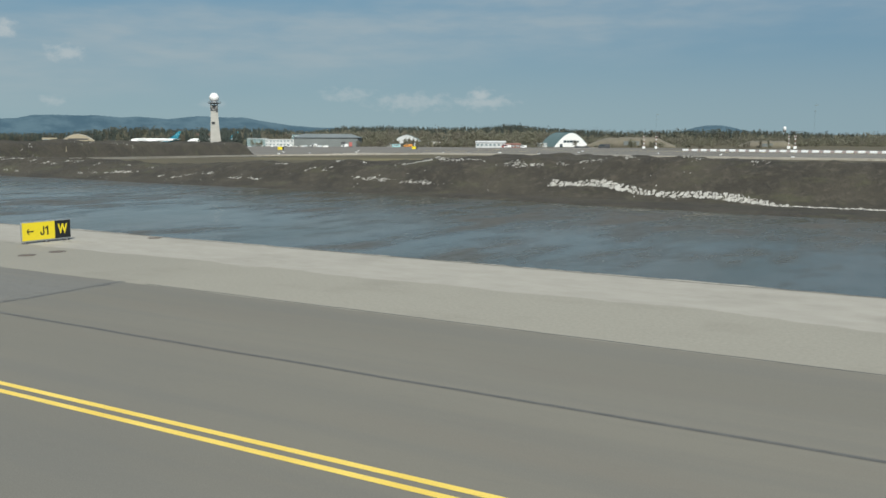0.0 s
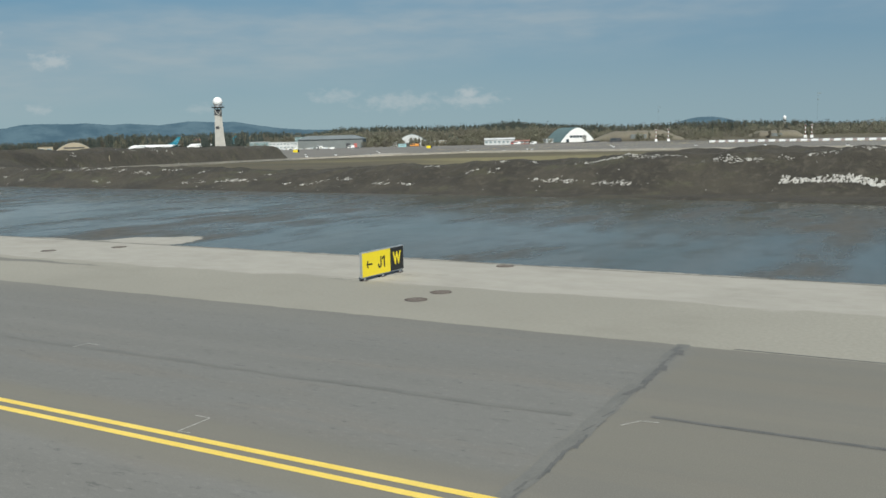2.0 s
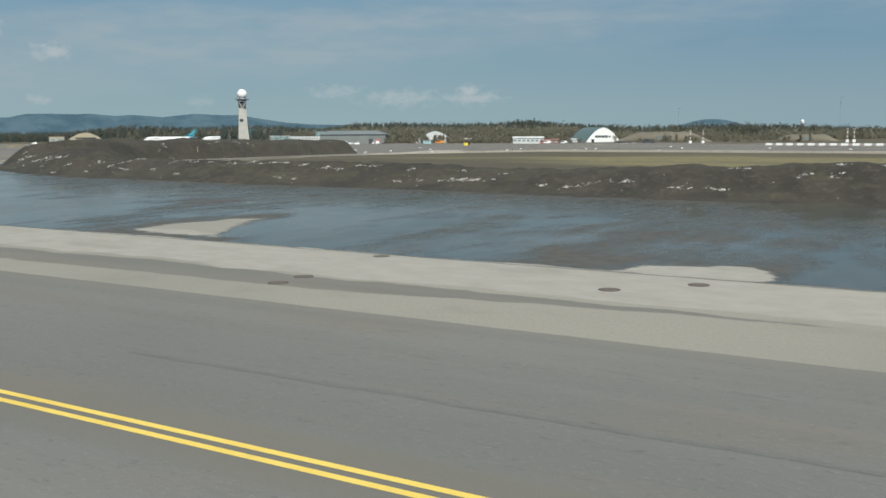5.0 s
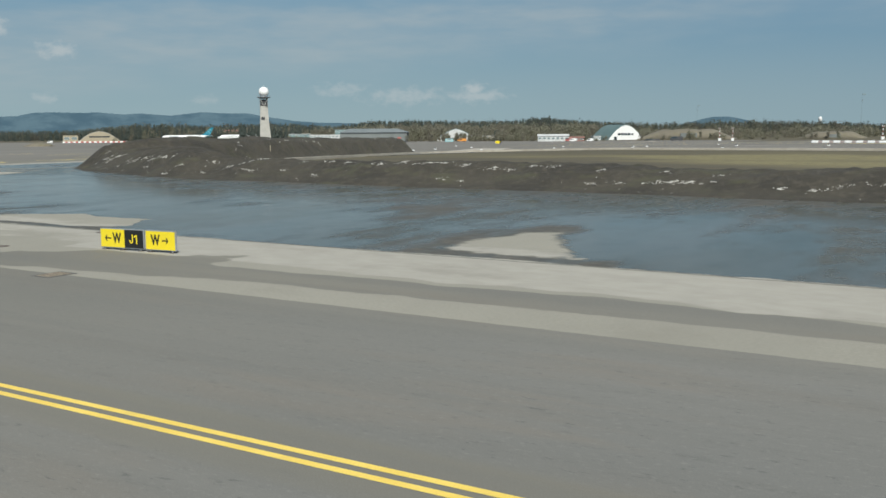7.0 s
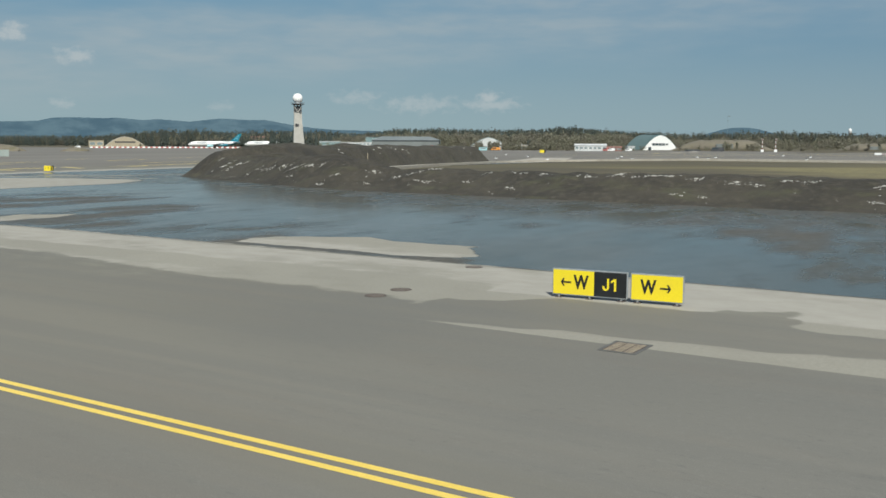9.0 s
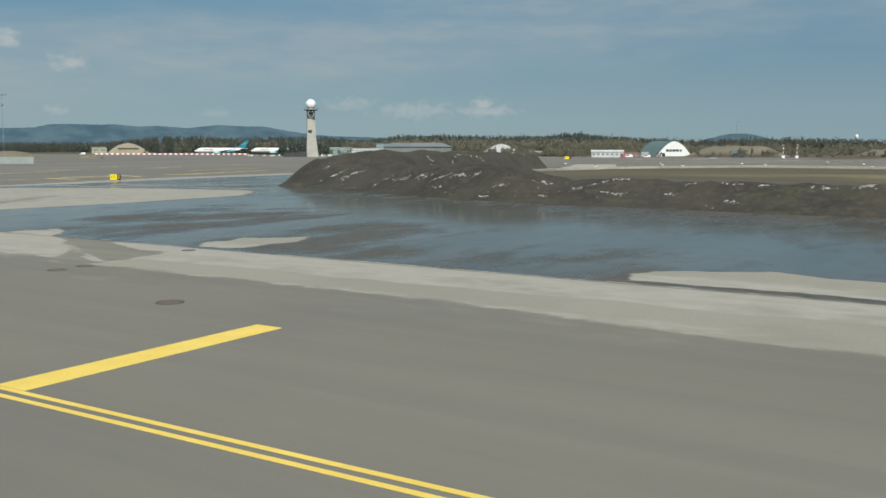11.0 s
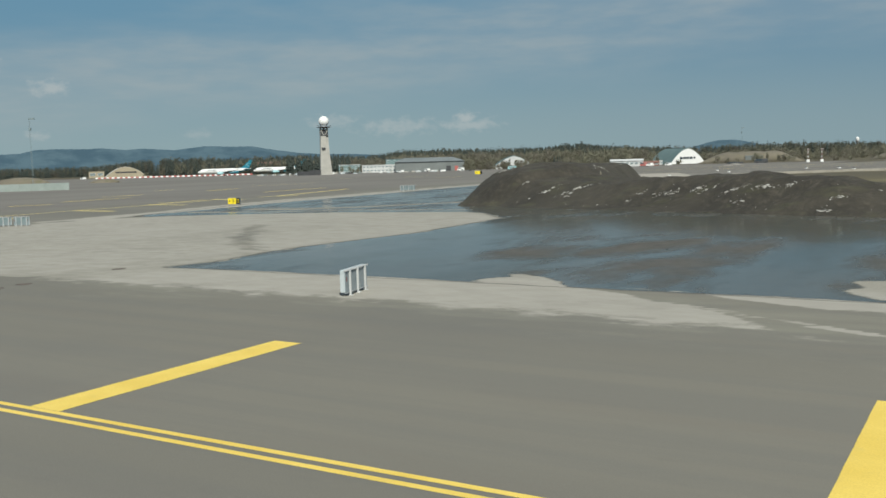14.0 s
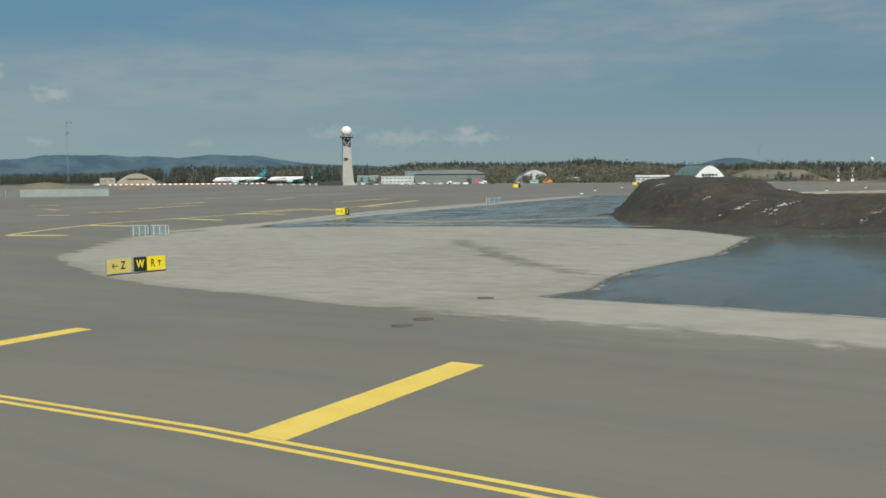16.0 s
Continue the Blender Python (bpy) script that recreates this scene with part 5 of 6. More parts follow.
def radar_tower(x, y):
    ob = thing("radar_tower", Matrix.Translation((x, y, lie(x, y) - 0.3)) @ pose(0, 0, 0, 0, 0, 45), "tall pale concrete radar tower with a white dome", "radar tower")

    def slab(rows, y0, y1):
        return Geo().rings([[(a, y0, z), (b, y0, z), (b, y1, z), (a, y1, z)] for z, a, b in rows])

    part("shaft", slab([(0, -3.9, 1.9), (8, -3.8, 1.7), (22, -3.3, 1.3), (34.6, -3.0, 1.0)], -2.4, 2.4), CONCRETE, ob, "pale concrete shaft")
    part("buttress", slab([(0, 1.6, 5.6), (6, 1.6, 4.8), (14, 1.4, 3.9), (24, 1.1, 3.2), (34.6, 0.9, 2.9)], -1.5, 3.0), CONCRETE, ob, "flared concrete buttress")
    part("cable_box", Geo().box(-2.6, -3.0, 19.6, 0.4, -2.3, 21.6, bevel=0.1), DARK, ob, "dark grey box on the shaft")
    for k, (a, b) in enumerate(((-3.3, -2.3), (-0.6, 0.4), (1.9, 2.9))):
        part("column", Geo().box(a, -2.0, 30.5, b, 2.0, 37.0), CONCRETE, ob)
    part("louvre_panel", Geo().box(-3.2, -2.5, 30.6, 2.8, -2.15, 35.6), DARK, ob, "dark grille below the platform")
    part("brace", Geo().bar((-3.0, -2.6, 36), (-0.6, -2.6, 31), 0.3).bar((2.8, -2.6, 36), (0.3, -2.6, 31), 0.3), CONCRETE, ob)
    part("platform", Geo().tube([(3.0, 36.6), (5.4, 37.2), (5.4, 37.6), (3.2, 37.6)], 24), DARK, ob, "dark steel platform")
    for k in range(16):
        a = 6.283 * k / 16
        part("rail_post", Geo().bar((5.3 * math.cos(a), 5.3 * math.sin(a), 37.6), (5.3 * math.cos(a), 5.3 * math.sin(a), 38.7), 0.05, 4), METAL, ob)
    part("rail", Geo().tube([(5.35, 38.62), (5.35, 38.74), (5.25, 38.74), (5.25, 38.62)], 24, caps=False), METAL, ob)
    part("collar", Geo().tube([(2.9, 37.6), (2.9, 38.6)], 20), METAL, ob)
    part("dome", Geo().tube([(4.05 * math.sin(radians(d)), 41.9 - 4.05 * math.cos(radians(d))) for d in range(34, 181, 7)], 28), WHITE, ob, "white ball-shaped radar dome", smooth=True)
    part("base_building", Geo().box(-12, -4, 0, -3.9, 2, 4.2).box(-22, -3, 0, -12, 2, 3.4), DARK, ob, "low dark hut at the foot")


radar_tower(-589.8, 582.7)

# ---- airliners ----


def airliner(at, label):
    ob = thing("airliner", at, label, "airliner", "parked airliners")
    n = 20

    def ring(x, w, lo, hi):
        return [(x, w * math.cos(6.283 * j / n), (lo + hi) / 2 + (hi - lo) / 2 * math.sin(6.283 * j / n)) for j in range(n)]

    rows = [(0, 0.1, 4.3, 4.6), (0.8, 1.0, 3.5, 5.4), (2.2, 1.8, 2.9, 6.3), (4.5, 2.5, 2.5, 7.4), (7.5, 2.9, 2.4, 8.1), (12, 2.95, 2.4, 8.2), (40, 2.95, 2.4, 8.2), (47, 2.6, 3.0, 8.2), (54, 1.7, 4.5, 8.0), (60, 0.7, 6.1, 7.6), (62.5, 0.15, 6.8, 7.2)]
    body = part("fuselage", Geo().rings([ring(*r) for r in rows[:8]], caps=True), WHITE, ob, "white fuselage", smooth=True)
    tail = Geo().rings([ring(*r) for r in rows[7:]], caps=True)
    tail.m = [1 if f < n * 3 and math.sin(6.283 * (f % n + 0.5) / n) < 0.25 - 0.35 * (2 - f // n) else 0 for f in range(len(tail.f))]
    part("tail_cone", tail, [WHITE, TEAL], ob, "white tail cone with a deep teal underside", smooth=True)
    part("belly_stripe", Geo().box(36, -3.0, 2.9, 47, -2.4, 3.9).box(41, -2.95, 3.9, 47, -2.3, 4.9), TEAL, ob, "teal paint along the lower rear")
    part("cockpit_window", Geo().box(1.7, -1.75, 5.7, 3.4, 1.75, 6.3), GLASS, ob)
    part("name_bar", Geo().box(11, -2.99, 6.3, 22, -2.93, 7.2), GREY_PAINT, ob, "plain grey bar where a name stands")
    for i in range(26):
        part("window", Geo().box(9 + i * 1.35, -3.0, 5.55, 9.4 + i * 1.35, -2.88, 6.05), GLASS, body)
    for k in (-1, 1):
        wing = Geo().rings([[(22, k * 2.4, 3.2), (35, k * 2.4, 3.3), (35, k * 2.4, 3.9), (22, k * 2.4, 4.3)], [(30, k * 11, 4.2), (37.5, k * 11, 4.2), (37.5, k * 11, 4.5), (30, k * 11, 4.8)], [(41, k * 28, 6.0), (43.2, k * 28, 6.0), (43.2, k * 28, 6.1), (41, k * 28, 6.2)], [(43.5, k * 30, 6.4), (44.2, k * 30, 6.4), (44.2, k * 30, 6.45), (43.5, k * 30, 6.5)]])
        part("wing", wing, GREY_PAINT, ob)
        eng = part("engine", Geo().rings([[(x, k * 9.6 + r * math.cos(6.283 * j / 16), 2.7 + r * math.sin(6.283 * j / 16)) for j in range(16)] for x, r in ((22.2, 1.35), (22.6, 1.6), (25, 1.7), (28, 1.3), (30.2, 0.7))]), PALE_TEAL, ob, "pale teal engine cowling", smooth=True)
        part("intake", Geo().rings([[(x, k * 9.6 + 1.3 * math.cos(6.283 * j / 16), 2.7 + 1.3 * math.sin(6.283 * j / 16)) for j in range(16)] for x in (22.1, 22.19)]), DARK, eng)
        part("pylon", Geo().box(24, k * 9.6 - 0.2, 4.0, 31, k * 9.6 + 0.2, 4.7), GREY_PAINT, ob)
        part("tailplane", Geo().rings([[(53, k * 1.2, 6.9), (59, k * 1.2, 6.9), (59, k * 1.2, 7.2), (53, k * 1.2, 7.3)], [(59.5, k * 9.8, 7.6), (62, k * 9.8, 7.6), (62, k * 9.8, 7.7), (59.5, k * 9.8, 7.7)]]), GREY_PAINT, ob)
        g = Geo()
        for dx in (0, 1.5):
            g.tube([(0.65, -0.5), (0.65, 0.5)], 14, Matrix.Translation((31 + dx, k * 4.9, 0.65)) @ pose(0, 0, 0, 90))
        part("main_wheels", g, RUBBER, ob)
        part("main_strut", Geo().bar((31.7, k * 4.9, 0.6), (31.7, k * 4.4, 3.6), 0.22), METAL, ob)
    fin = part("fin", Geo().rings([[(48.5, -0.35, 7.9), (59.5, -0.3, 7.5), (59.5, 0.3, 7.5), (48.5, 0.35, 7.9)], [(53, -0.25, 10.5), (60.6, -0.2, 10.2), (60.6, 0.2, 10.2), (53, 0.25, 10.5)], [(60.4, -0.12, 17.0), (64, -0.12, 17.0), (64, 0.12, 17.0), (60.4, 0.12, 17.0)]]), TEAL, ob, "tall swept teal fin")
    part("fin_emblem", Geo().bar((55, -0.42, 10.2), (60.5, -0.24, 15), 0.22, 4).bar((57.2, -0.38, 12.0), (60.0, -0.36, 9.5), 0.22, 4).bar((58.8, -0.3, 13.6), (61.8, -0.24, 13.0), 0.2, 4), PALE_TEAL, fin, "pale line drawing on the fin")
    part("nose_wheels", Geo().tube([(0.45, -0.35), (0.45, 0.35)], 12, Matrix.Translation((6.2, 0, 0.45)) @ pose(0, 0, 0, 90)), RUBBER, ob)
    part("nose_strut", Geo().bar((6.2, 0, 0.4), (6.4, 0, 3.0), 0.15), METAL, ob)
    return ob


airliner(Matrix.Translation((-893, 744, lie(-870, 770) + 0.1)) @ pose(0, 0, 0, 0, 0, 46) @ Matrix.Diagonal((0.93, 0.96, 0.96, 1)), "white wide-body airliner with a teal fin, parked")
airliner(Matrix.Translation((-905, 846, lie(-905, 846) + 0.1)) @ pose(0, 0, 0, 0, 0, 46), "white wide-body airliner parked behind dark spruces")

# ---- buildings beyond the field ----


def arch_hall(at, width, depth, height, wall, roof, label, doors=(), bow=2.4):
    """A hall with a rounded roof; its front along x, its depth along y."""
    ob = thing("hangar", at, label, "hangar")
    n = 18
    arc = [(width / 2 * math.cos(math.pi * i / n), height * (1 - abs(math.cos(math.pi * i / n)) ** bow)) for i in range(n + 1)]
    part("front_wall", Geo().rings([[(x, y, z) for x, z in arc] for y in (0, 0.6)]), wall, ob)
    part("back_wall", Geo().rings([[(x, y, z) for x, z in arc] for y in (depth - 0.6, depth)]), wall, ob)
    shell = [[(x * s, y, z * s) for s in (1.03,) for x, z in arc] + [(x, y, z) for x, z in reversed(arc)] for y in (0.3, depth + 0.3)]
    part("roof", Geo().rings(shell), roof, ob)
    part("ridge_cap", Geo().box(-0.6, 0.2, height * 1.02, 0.6, depth, height * 1.06), roof, ob)
    for x0, z0, x1, z1, m, name in doors:
        part(name, Geo().box(x0, -0.12, z0, x1, 0.2, z1), m, ob)
    return ob


def block(name, at, w, d, h, wall, roof, label, category, floors=1, bays=6, glass=BLUE_GREY, pitched=0.0):
    ob = thing(name, at, label, category)
    part("wall", Geo().box(0, 0, -0.5, w, d, h), wall, ob)
    if pitched:
        part("roof", Geo().rings([[(-0.5, -0.6, h), (-0.5, d / 2, h + pitched), (-0.5, d + 0.6, h), (-0.5, d / 2, h - 0.3)], [(w + 0.5, -0.6, h), (w + 0.5, d / 2, h + pitched), (w + 0.5, d + 0.6, h), (w + 0.5, d / 2, h - 0.3)]]), roof, ob)
    else:
        part("roof", Geo().box(-0.3, -0.3, h, w + 0.3, d + 0.3, h + 0.4), roof, ob)
    for f in range(floors):
        z0 = h * (f + 0.35) / floors
        for b in range(bays):
            x0 = w * (b + 0.15) / bays
            win = part("window", Geo().box(x0, -0.09, z0, x0 + 0.7 * w / bays, 0.02, z0 + 0.42 * h / floors), WHITE, ob)
            part("pane", Geo().box(x0 + 0.1, -0.12, z0 + 0.1, x0 + 0.7 * w / bays - 0.1, -0.09, z0 + 0.42 * h / floors - 0.1), glass, win)
    return ob


def at(x, y, turn, dz=0.0):
    return Matrix.Translation((x, y, lie(x, y) + dz)) @ pose(0, 0, 0, 0, 0, turn)


arch_hall(at(-388.5, 874.5, 50), 38, 36, 14.2, WHITE, GREEN_ROOF, "white-fronted arched hangar with a green sheet roof",
          [(-9, 4.4, -6, 6.6, GLASS, "window"), (-5.4, 4.4, -2.4, 6.6, GLASS, "window"), (-1.8, 4.4, 1.2, 6.6, GLASS, "window"), (1.8, 4.4, 4.8, 6.6, GLASS, "window"), (6, 4.6, 8, 6.4, GLASS, "window"), (-13, 0, -10, 3, GLASS, "door")], 1.75)
block("side_annex", at(-412, 850, 54), 8, 8, 3.6, OFF_WHITE, OFF_WHITE, "low white annex beside the arched hangar", "annex", 1, 3)

hall = thing("grey_hall", at(-602, 699, 30), "large grey corrugated hall with a shallow roof", "hall")
part("wall", Geo().box(0, 0, -0.5, 62, 34, 8.6), HALL, hall)
for i in range(32):
    part("rib", Geo().box(i * 1.98, -0.14, 0, i * 1.98 + 0.5, 0.0, 8.6), HALL, hall)
part("roof", Geo().rings([[(-1, -1, 8.6), (63, -1, 8.6), (63, 35, 8.6), (-1, 35, 8.6)], [(8, 9, 12.2), (52, 9, 12.2), (52, 27, 12.2), (8, 27, 12.2)]]), HALL_ROOF, hall)
part("gate", Geo().box(46, -0.3, 0, 50, 0, 4.4), DARK, hall)
part("gate", Geo().box(53.5, -0.3, 0, 56.5, 0, 4.2), RED, hall, "red gate")

block("office_building", at(-637, 697, 36), 31, 14, 6.6, OFF_WHITE, OFF_WHITE, "long white two-storey office building", "office", 2, 9)
block("glass_building", at(-672, 708, 36), 20, 16, 7.5, TEAL_GLASS, OFF_WHITE, "teal glass office block with pale bands", "office", 3, 7, TEAL_GLASS)
block("glass_building", at(-640, 740, 36), 30, 16, 11.8, TEAL_GLASS, HALL_ROOF, "teal glass office block behind the grey hall", "office", 3, 8, TEAL_GLASS)
block("long_shed", at(-396.5, 694, 24), 25, 9, 4.4, OFF_WHITE, OFF_WHITE, "long low white shed by the far taxiway", "shed", 1, 7, pitched=1.4)
block("red_house", at(-375, 708, 24), 12, 6, 2.6, RED_ROOF, RED_ROOF, "small brick-red hut with a low roof", "hut", 1, 3, pitched=1.2)
arch_hall(at(-519, 771, 32), 42, 22, 11.5, OFF_WHITE, GREEN_ROOF, "pale arched shed with a green roof among budding trees", [(-6, 0, -2, 3.2, DARK, "door"), (3, 2.2, 7, 3.6, GLASS, "window")], 1.5)
block("beige_hut", at(-475, 742, 30), 11, 7, 4.4, SAND_WALL, WHITE, "small beige hut among budding trees", "hut", 1, 3)
block("red_roof_house", at(-966, 917, 42), 30, 16, 9.5, SAND_WALL, RED_ROOF, "large house with a brick-red roof", "house", 2, 6, pitched=5.5)
arch_hall(at(-1189, 898, 52), 56, 34, 14.5, SAND_WALL, CONCRETE, "beige arched concrete aircraft shelter", [(-14, 6.2, 14, 8.2, DARK, "vent_strip"), (-18, 0, 18, 5.4, SAND_WALL, "door")], 1.9)
block("shelter_annex", at(-1221, 861, 52), 20, 8, 9.0, SAND_WALL, SAND_WALL, "beige concrete block beside the shelter", "annex", 1, 2)


def earth_shelter(x, y, turn, w, d, h):
    """A low earth-covered hall, its top flat and its ends running out."""
    ob = thing("earth_shelter", at(x, y, turn), "low earth-covered shelter with dry grass", "shelter")
    rnd = random.Random(3)
    rows = []
    for i in range(25):
        u = i / 24
        hh = h * min(1, 4.2 * u, 4.2 * (1 - u)) * rnd.uniform(0.94, 1.04) + 0.02
        rows.append([((u - 0.5) * w, -d / 2, -0.5), ((u - 0.5) * w, -d / 4, hh * 0.75), ((u - 0.5) * w, 0, hh), ((u - 0.5) * w, d / 4, hh * 0.8), ((u - 0.5) * w, d / 2, -0.5)])
    part("earth_cover", Geo().rings(rows), BANK, ob, smooth=True)
    part("portal", Geo().box(-w * 0.06, -d * 0.42, -0.4, w * 0.10, -d * 0.2, h * 0.62), HALL, ob)


earth_shelter(-338, 905, 17, 96, 30, 9.8)
earth_shelter(-205, 905, 10, 60, 26, 6.5)
for x, y, t, w, d, h in ((-640, 352, 50, 38, 16, 4.6), (-668, 318, 55, 34, 16, 4.0), (-604, 384, 48, 20, 12, 2.6), (-1190, 640, 50, 60, 24, 9)):
    ob = thing("rubble_heap", at(x, y, t), "heap of pale brown rubble and earth", "heap", "rubble heaps")
    rnd = random.Random(int(w))
    g = Geo().rings([[(rx * w / 2 * rnd.uniform(0.85, 1.1) * math.cos(6.283 * j / 14), rx * d / 2 * rnd.uniform(0.85, 1.1) * math.sin(6.283 * j / 14), z) for j in range(14)] for rx, z in ((1.0, -0.5), (0.8, h * 0.45), (0.5, h * 0.8), (0.18, h))])
    part("heap_body", g, BANK, ob)

# long pale wall and the darker one beside it
wall = thing("screen_wall", at(-440.5, 197.5, 49.5), "long pale concrete screen wall on the apron", "screen wall")
for i in range(7):
    part("wall_panel", Geo().rings([[(i * 4.1, -0.2, -0.3), (i * 4.1 + 4.06, -0.2, -0.3), (i * 4.1 + 4.06, 0.2, -0.3), (i * 4.1, 0.2, -0.3)], [(i * 4.1, 0.9, 2.5), (i * 4.1 + 4.06, 0.9, 2.5), (i * 4.1 + 4.06, 1.1, 2.5), (i * 4.1, 1.1, 2.5)]]), SCREEN, wall)
wall = thing("screen_wall", at(-462, 172.5, 49.5), "long grey louvred screen wall on the apron", "screen wall")
for i in range(8):
    part("wall_panel", Geo().box(i * 4.1, -0.1, -0.2, i * 4.1 + 4.0, 0.1, 2.2), HALL, wall)
    part("support", Geo().box(i * 4.1 - 0.1, -0.5, -0.2, i * 4.1 + 0.1, 0.5, 2.4), METAL, wall)


def barrier(x, y, turn, mat, w, h, d, label):
    b = Geo().rings([[(-w / 2, -d, -0.05), (w / 2, -d, -0.05), (w / 2, d, -0.05), (-w / 2, d, -0.05)], [(-w / 2, -d, h * 0.35), (w / 2, -d, h * 0.35), (w / 2, d, h * 0.35), (-w / 2, d, h * 0.35)], [(-w / 2, -d * 0.5, h), (w / 2, -d * 0.5, h), (w / 2, d * 0.5, h), (-w / 2, d * 0.5, h)]])
    solo("barrier_block", b, mat, at(x, y, turn), label, "barrier", "barrier row")


for i in range(58):
    u = i / 57
    barrier(-1022 + 150 * u, 714 + 92 * u, 31, WHITE if i % 2 == 0 else RED, 2.9, 1.5, 0.6, "white plastic barrier block in a row" if i % 2 == 0 else "red plastic barrier block in a row")
for i in range(40):
    u = i / 39
    barrier(-143.5 + 96 * u, 462 - 23 * u, -13, WHITE if i % 2 == 0 else PINK, 3.0 if i % 2 == 0 else 1.7, 1.0 if i % 2 == 0 else 0.8, 0.5, "white plastic barrier block in a row" if i % 2 == 0 else "pink plastic barrier block in a row, greyed for haze")


def light_mast(x, y, h):
    ob = thing("light_mast", at(x, y, 20), "red and white approach light mast", "light mast", "light masts")
    n = 6
    for i in range(n):
        part("mast_section", Geo().box(-0.2, -0.2, h * i / n, 0.2, 0.2, h * (i + 1) / n), DULL_RED if i % 2 else WHITE, ob)
    part("cross_arm", Geo().box(-0.7, -0.1, h - 0.5, 0.7, 0.1, h - 0.3), WHITE, ob)
    part("cabinet", Geo().box(-1.0, -0.7, -0.1, 1.0, 0.7, 1.9, bevel=0.05), WHITE, ob)
    for k in (-0.6, 0.6):
        part("lamp", Geo().tube([(0.1, h - 0.3), (0.2, h - 0.1), (0.2, h + 0.1), (0.05, h + 0.2)], 8, Matrix.Translation((k, 0, 0))), WHITE, ob)


for x, y, h in ((-253.8, 709.5, 9.5), (-244.9, 712.2, 9.5), (-139.5, 682, 9.0), (-135.4, 682.6, 9.0)):
    light_mast(x, y, h)


def lattice_mast(x, y, h, label):
    ob = thing("lattice_mast", at(x, y, 30), label, "lattice mast", "lattice masts")
    for k in range(3):
        a = 2.094 * k
        part("leg", Geo().bar((0.012 * h * math.cos(a), 0.012 * h * math.sin(a), 0), (0.008 * h * math.cos(a), 0.008 * h * math.sin(a), h), 0.03, 4), BLUE_GREY, ob)
    g = Geo()
    for i in range(30):
        for k in range(3):
            a, b = 2.094 * k, 2.094 * (k + 1)
            z, r = h * i / 30, h * (0.012 - 0.004 * i / 30)
            g.bar((r * math.cos(a), r * math.sin(a), z), (r * math.cos(b), r * math.sin(b), z + h / 30), 0.014, 3)
    part("lattice", g, BLUE_GREY, ob)
    part("top_arm", Geo().box(-0.006 * h, -0.2, h * 0.978, 0.075 * h, 0.2, h), BLUE_GREY, ob)
    part("junction_box", Geo().box(-0.01 * h, -0.3, h * 0.83, 0.02 * h, 0.3, h * 0.86), BLUE_GREY, ob)


lattice_mast(-462, 233.5, 28, "tall slim grey lattice mast with a lamp head")
lattice_mast(-421.8, 1224.9, 41, "tall slim grey lattice mast before the woods")
lattice_mast(-232, 1285, 52, "tall slim grey lattice mast before the woods")
ball = thing("radome", at(-330, 1578, 0), "small white radar ball on a pole above the woods", "radome")
part("pole", Geo().tube([(1.6, 0), (1.5, 19), (2.4, 20)], 10), OFF_WHITE, ball)
part("dome", Geo().tube([(2.5, 20), (2.7, 25)] + [(2.7 * math.cos(radians(d)), 25 + 3.2 * math.sin(radians(d))) for d in range(15, 91, 15)], 16), WHITE, ball, smooth=True)


def vehicle(x, y, turn, w, h, mat, label, category="van"):
    ob = thing(category.replace(" ", "_"), at(x, y, turn), label, category)
    part("body", Geo().rings([[(0, 0, 0.35), (w, 0, 0.35), (w, 1.9, 0.35), (0, 1.9, 0.35)], [(0, 0, h * 0.55), (w, 0, h * 0.55), (w, 1.9, h * 0.55), (0, 1.9, h * 0.55)], [(w * 0.2, 0.15, h), (w * 0.95, 0.15, h), (w * 0.95, 1.75, h), (w * 0.2, 1.75, h)]]), mat, ob)
    part("windscreen", Geo().box(w * 0.08, -0.03, h * 0.58, w * 0.55, 0.12, h * 0.88), GLASS, ob)
    for k in (0.2, 0.8):
        part("wheel", Geo().tube([(0.36, -0.02), (0.36, 0.2)], 10, Matrix.Translation((w * k, 0.1, 0.36)) @ pose(0, 0, 0, 90)), RUBBER, ob)


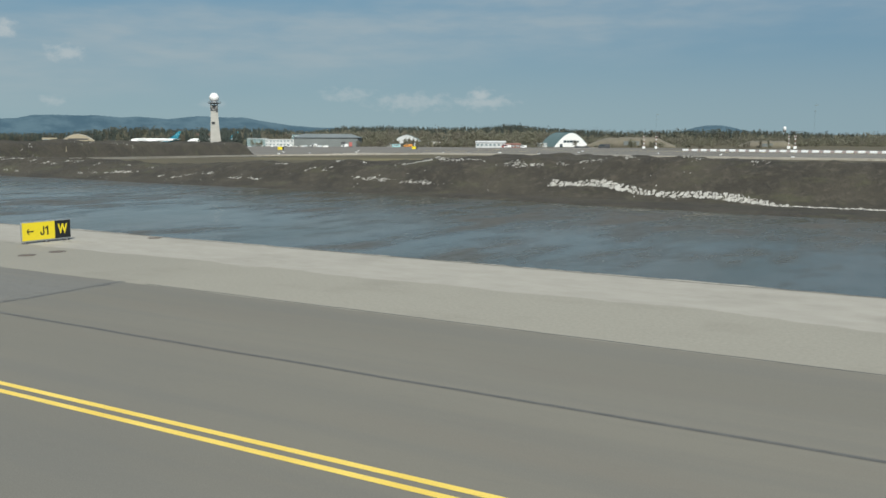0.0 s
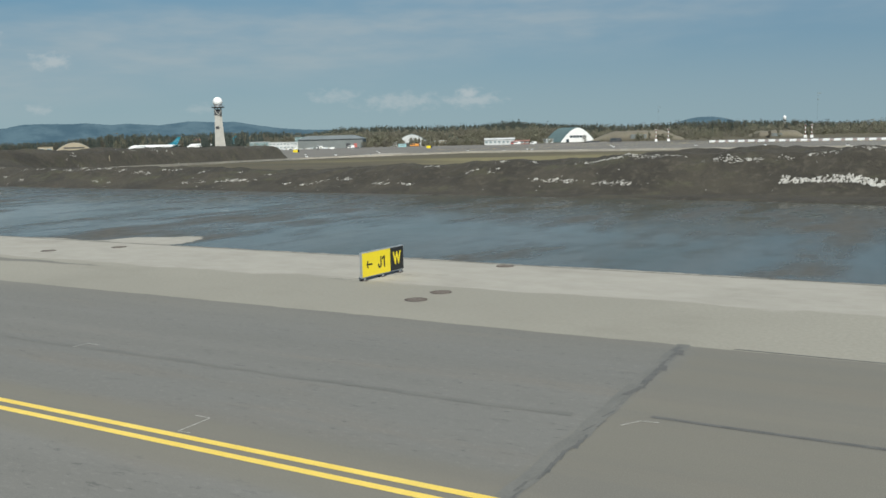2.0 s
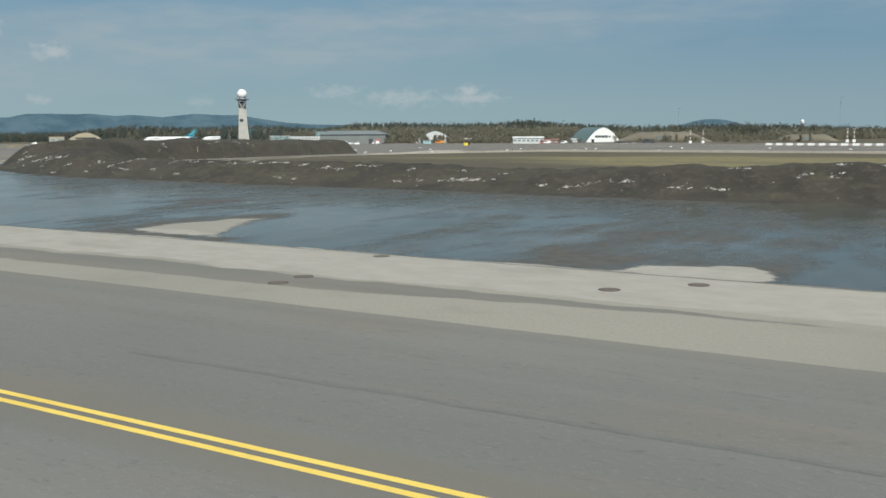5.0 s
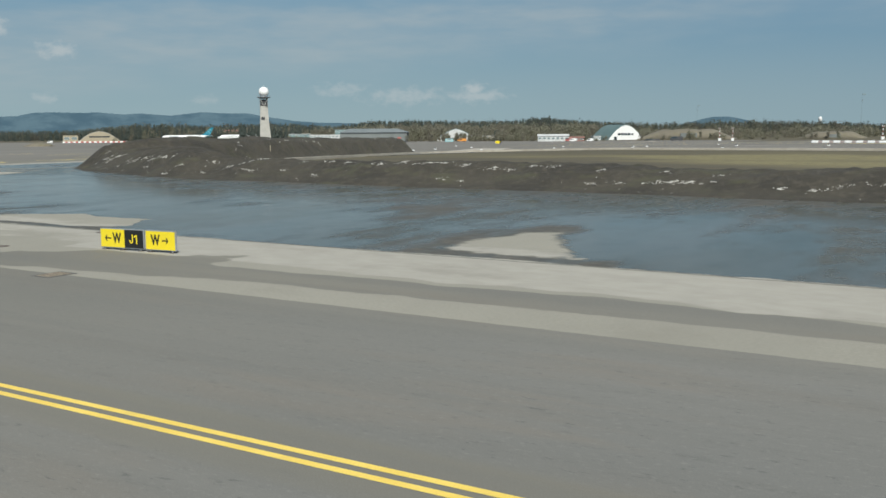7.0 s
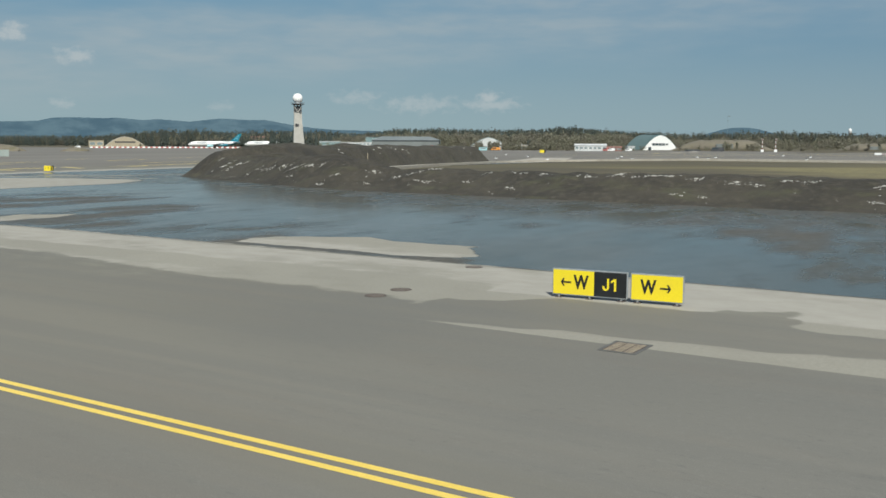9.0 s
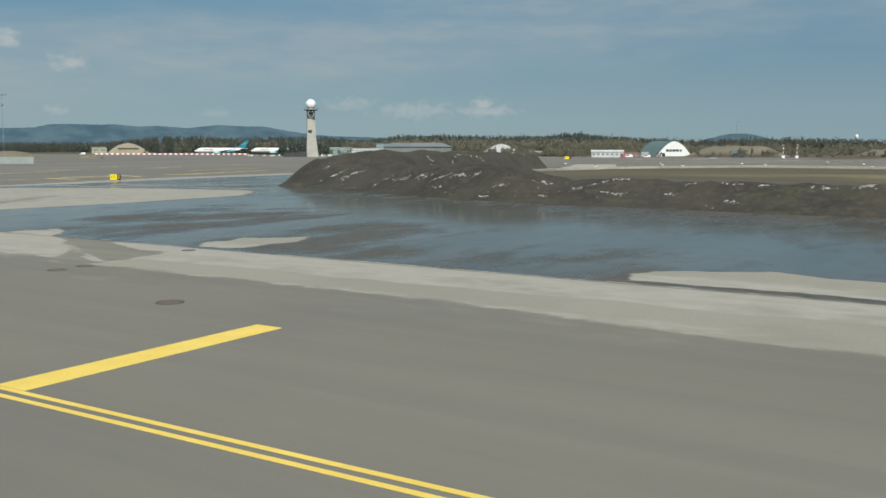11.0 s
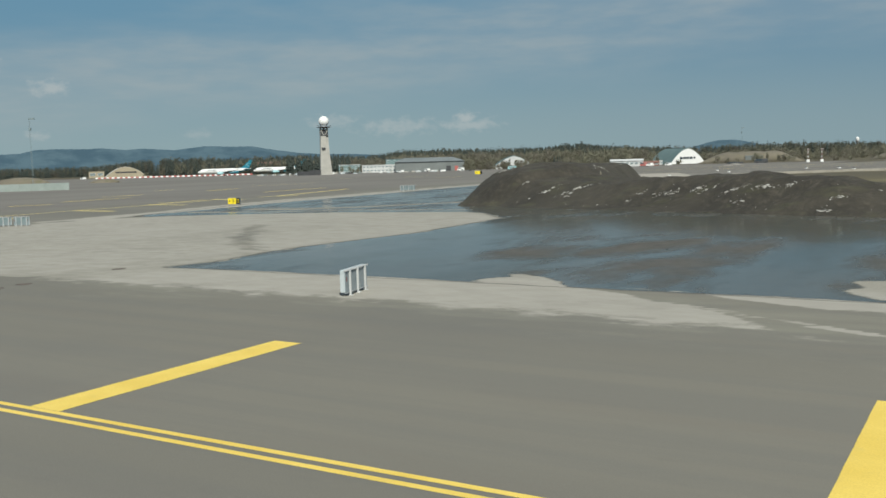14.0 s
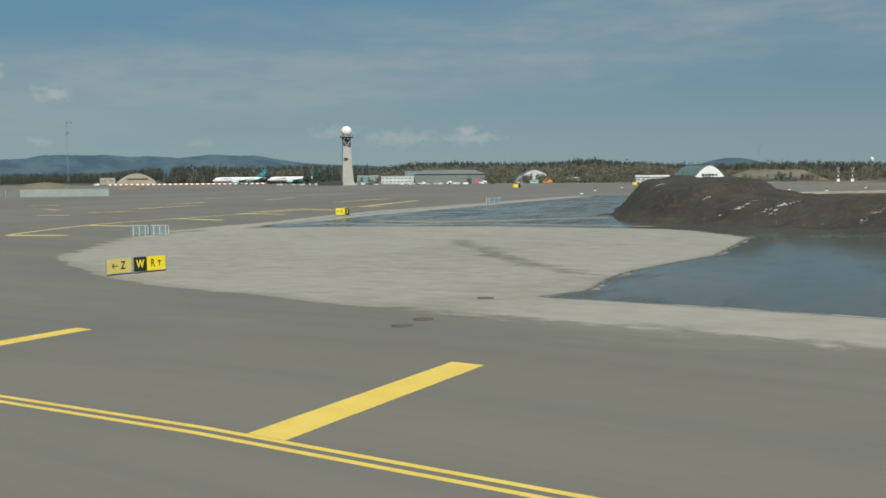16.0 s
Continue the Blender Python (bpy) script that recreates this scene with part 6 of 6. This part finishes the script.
vehicle(-290, 704.5, 20, 9.5, 3.4, DARK, "dark lorry parked by the far taxiway", "lorry")
vehicle(-309, 700, 18, 12, 1.6, DARK, "long dark flat trailer by the far taxiway", "trailer")
vehicle(-352, 690, 20, 5, 2.2, WHITE, "white van by the far taxiway")
vehicle(-366, 688, 22, 5.5, 2.4, WHITE, "white van near the long shed")
vehicle(-545, 655, 30, 6, 2.6, WHITE, "white van before the grey hall")
vehicle(-520, 668, 30, 6, 2.6, WHITE, "white van before the grey hall")
vehicle(-560, 640, 30, 5, 2.0, WHITE, "white van before the grey hall")
vehicle(-486, 717, 28, 8, 2.6, ORANGE, "orange lorry near the white house", "lorry")
vehicle(-375, 700, 22, 6, 2.6, RED, "red fire engine near the small house", "fire engine")
vehicle(-1020, 690, 40, 6, 2.4, WHITE, "white van near the barrier row")
block("blue_container", at(-496, 713, 30), 7, 3, 2.6, PALE_TEAL, HALL_ROOF, "pale blue container by the apron", "container", 1, 1)

# clutter along the edge of the apron: snow-white and grey heaps of gear
rnd = random.Random(21)
for i in range(84):
    u = rnd.random()
    x, y = -690 + 190 * u + rnd.uniform(-6, 6), 618 + 40 * u + rnd.uniform(-8, 8)
    w, h = rnd.uniform(1.0, 3.6), rnd.uniform(0.5, 1.7)
    solo("stored_crate", Geo().box(-w / 2, -0.9, -0.1, w / 2, 0.9, h, bevel=0.08), rnd.choice((GREY_BACK, CONCRETE, DARK, WHITE, OFF_WHITE, HALL)), at(x, y, rnd.uniform(20, 60)), "weathered stored crate standing by the apron edge", "crate", "crates along the apron")
for x, y in ((-241, 271), (-222, 285), (-199, 303), (-195, 362), (-170, 292), (-140, 288), (-110, 283), (-215, 330), (-180, 335), (-250, 300), (-150, 345), (-120, 352), (-90, 330), (-260, 345), (-230, 372), (-60, 300), (-170, 395), (-280, 318), (-262, 262), (-300, 400)):
    ob = thing("edge_light", at(x, y, 0), "small white taxiway edge light", "edge light", "edge lights")
    part("base", Geo().tube([(0.5, 0), (0.45, 0.25)], 10), WHITE, ob)
    part("lamp", Geo().tube([(0.16, 0.25), (0.16, 0.5), (0.05, 0.6)], 8), GLASS, ob)
for x, y in ((-187, 138),):
    ob = thing("marker_post", Matrix.Translation((x, y, 0.0)), "thin pale marker post in the field", "marker post", "marker posts")
    part("stake", Geo().box(-0.05, -0.05, -0.8, 0.05, 0.05, 2.2), SAND_WALL, ob)
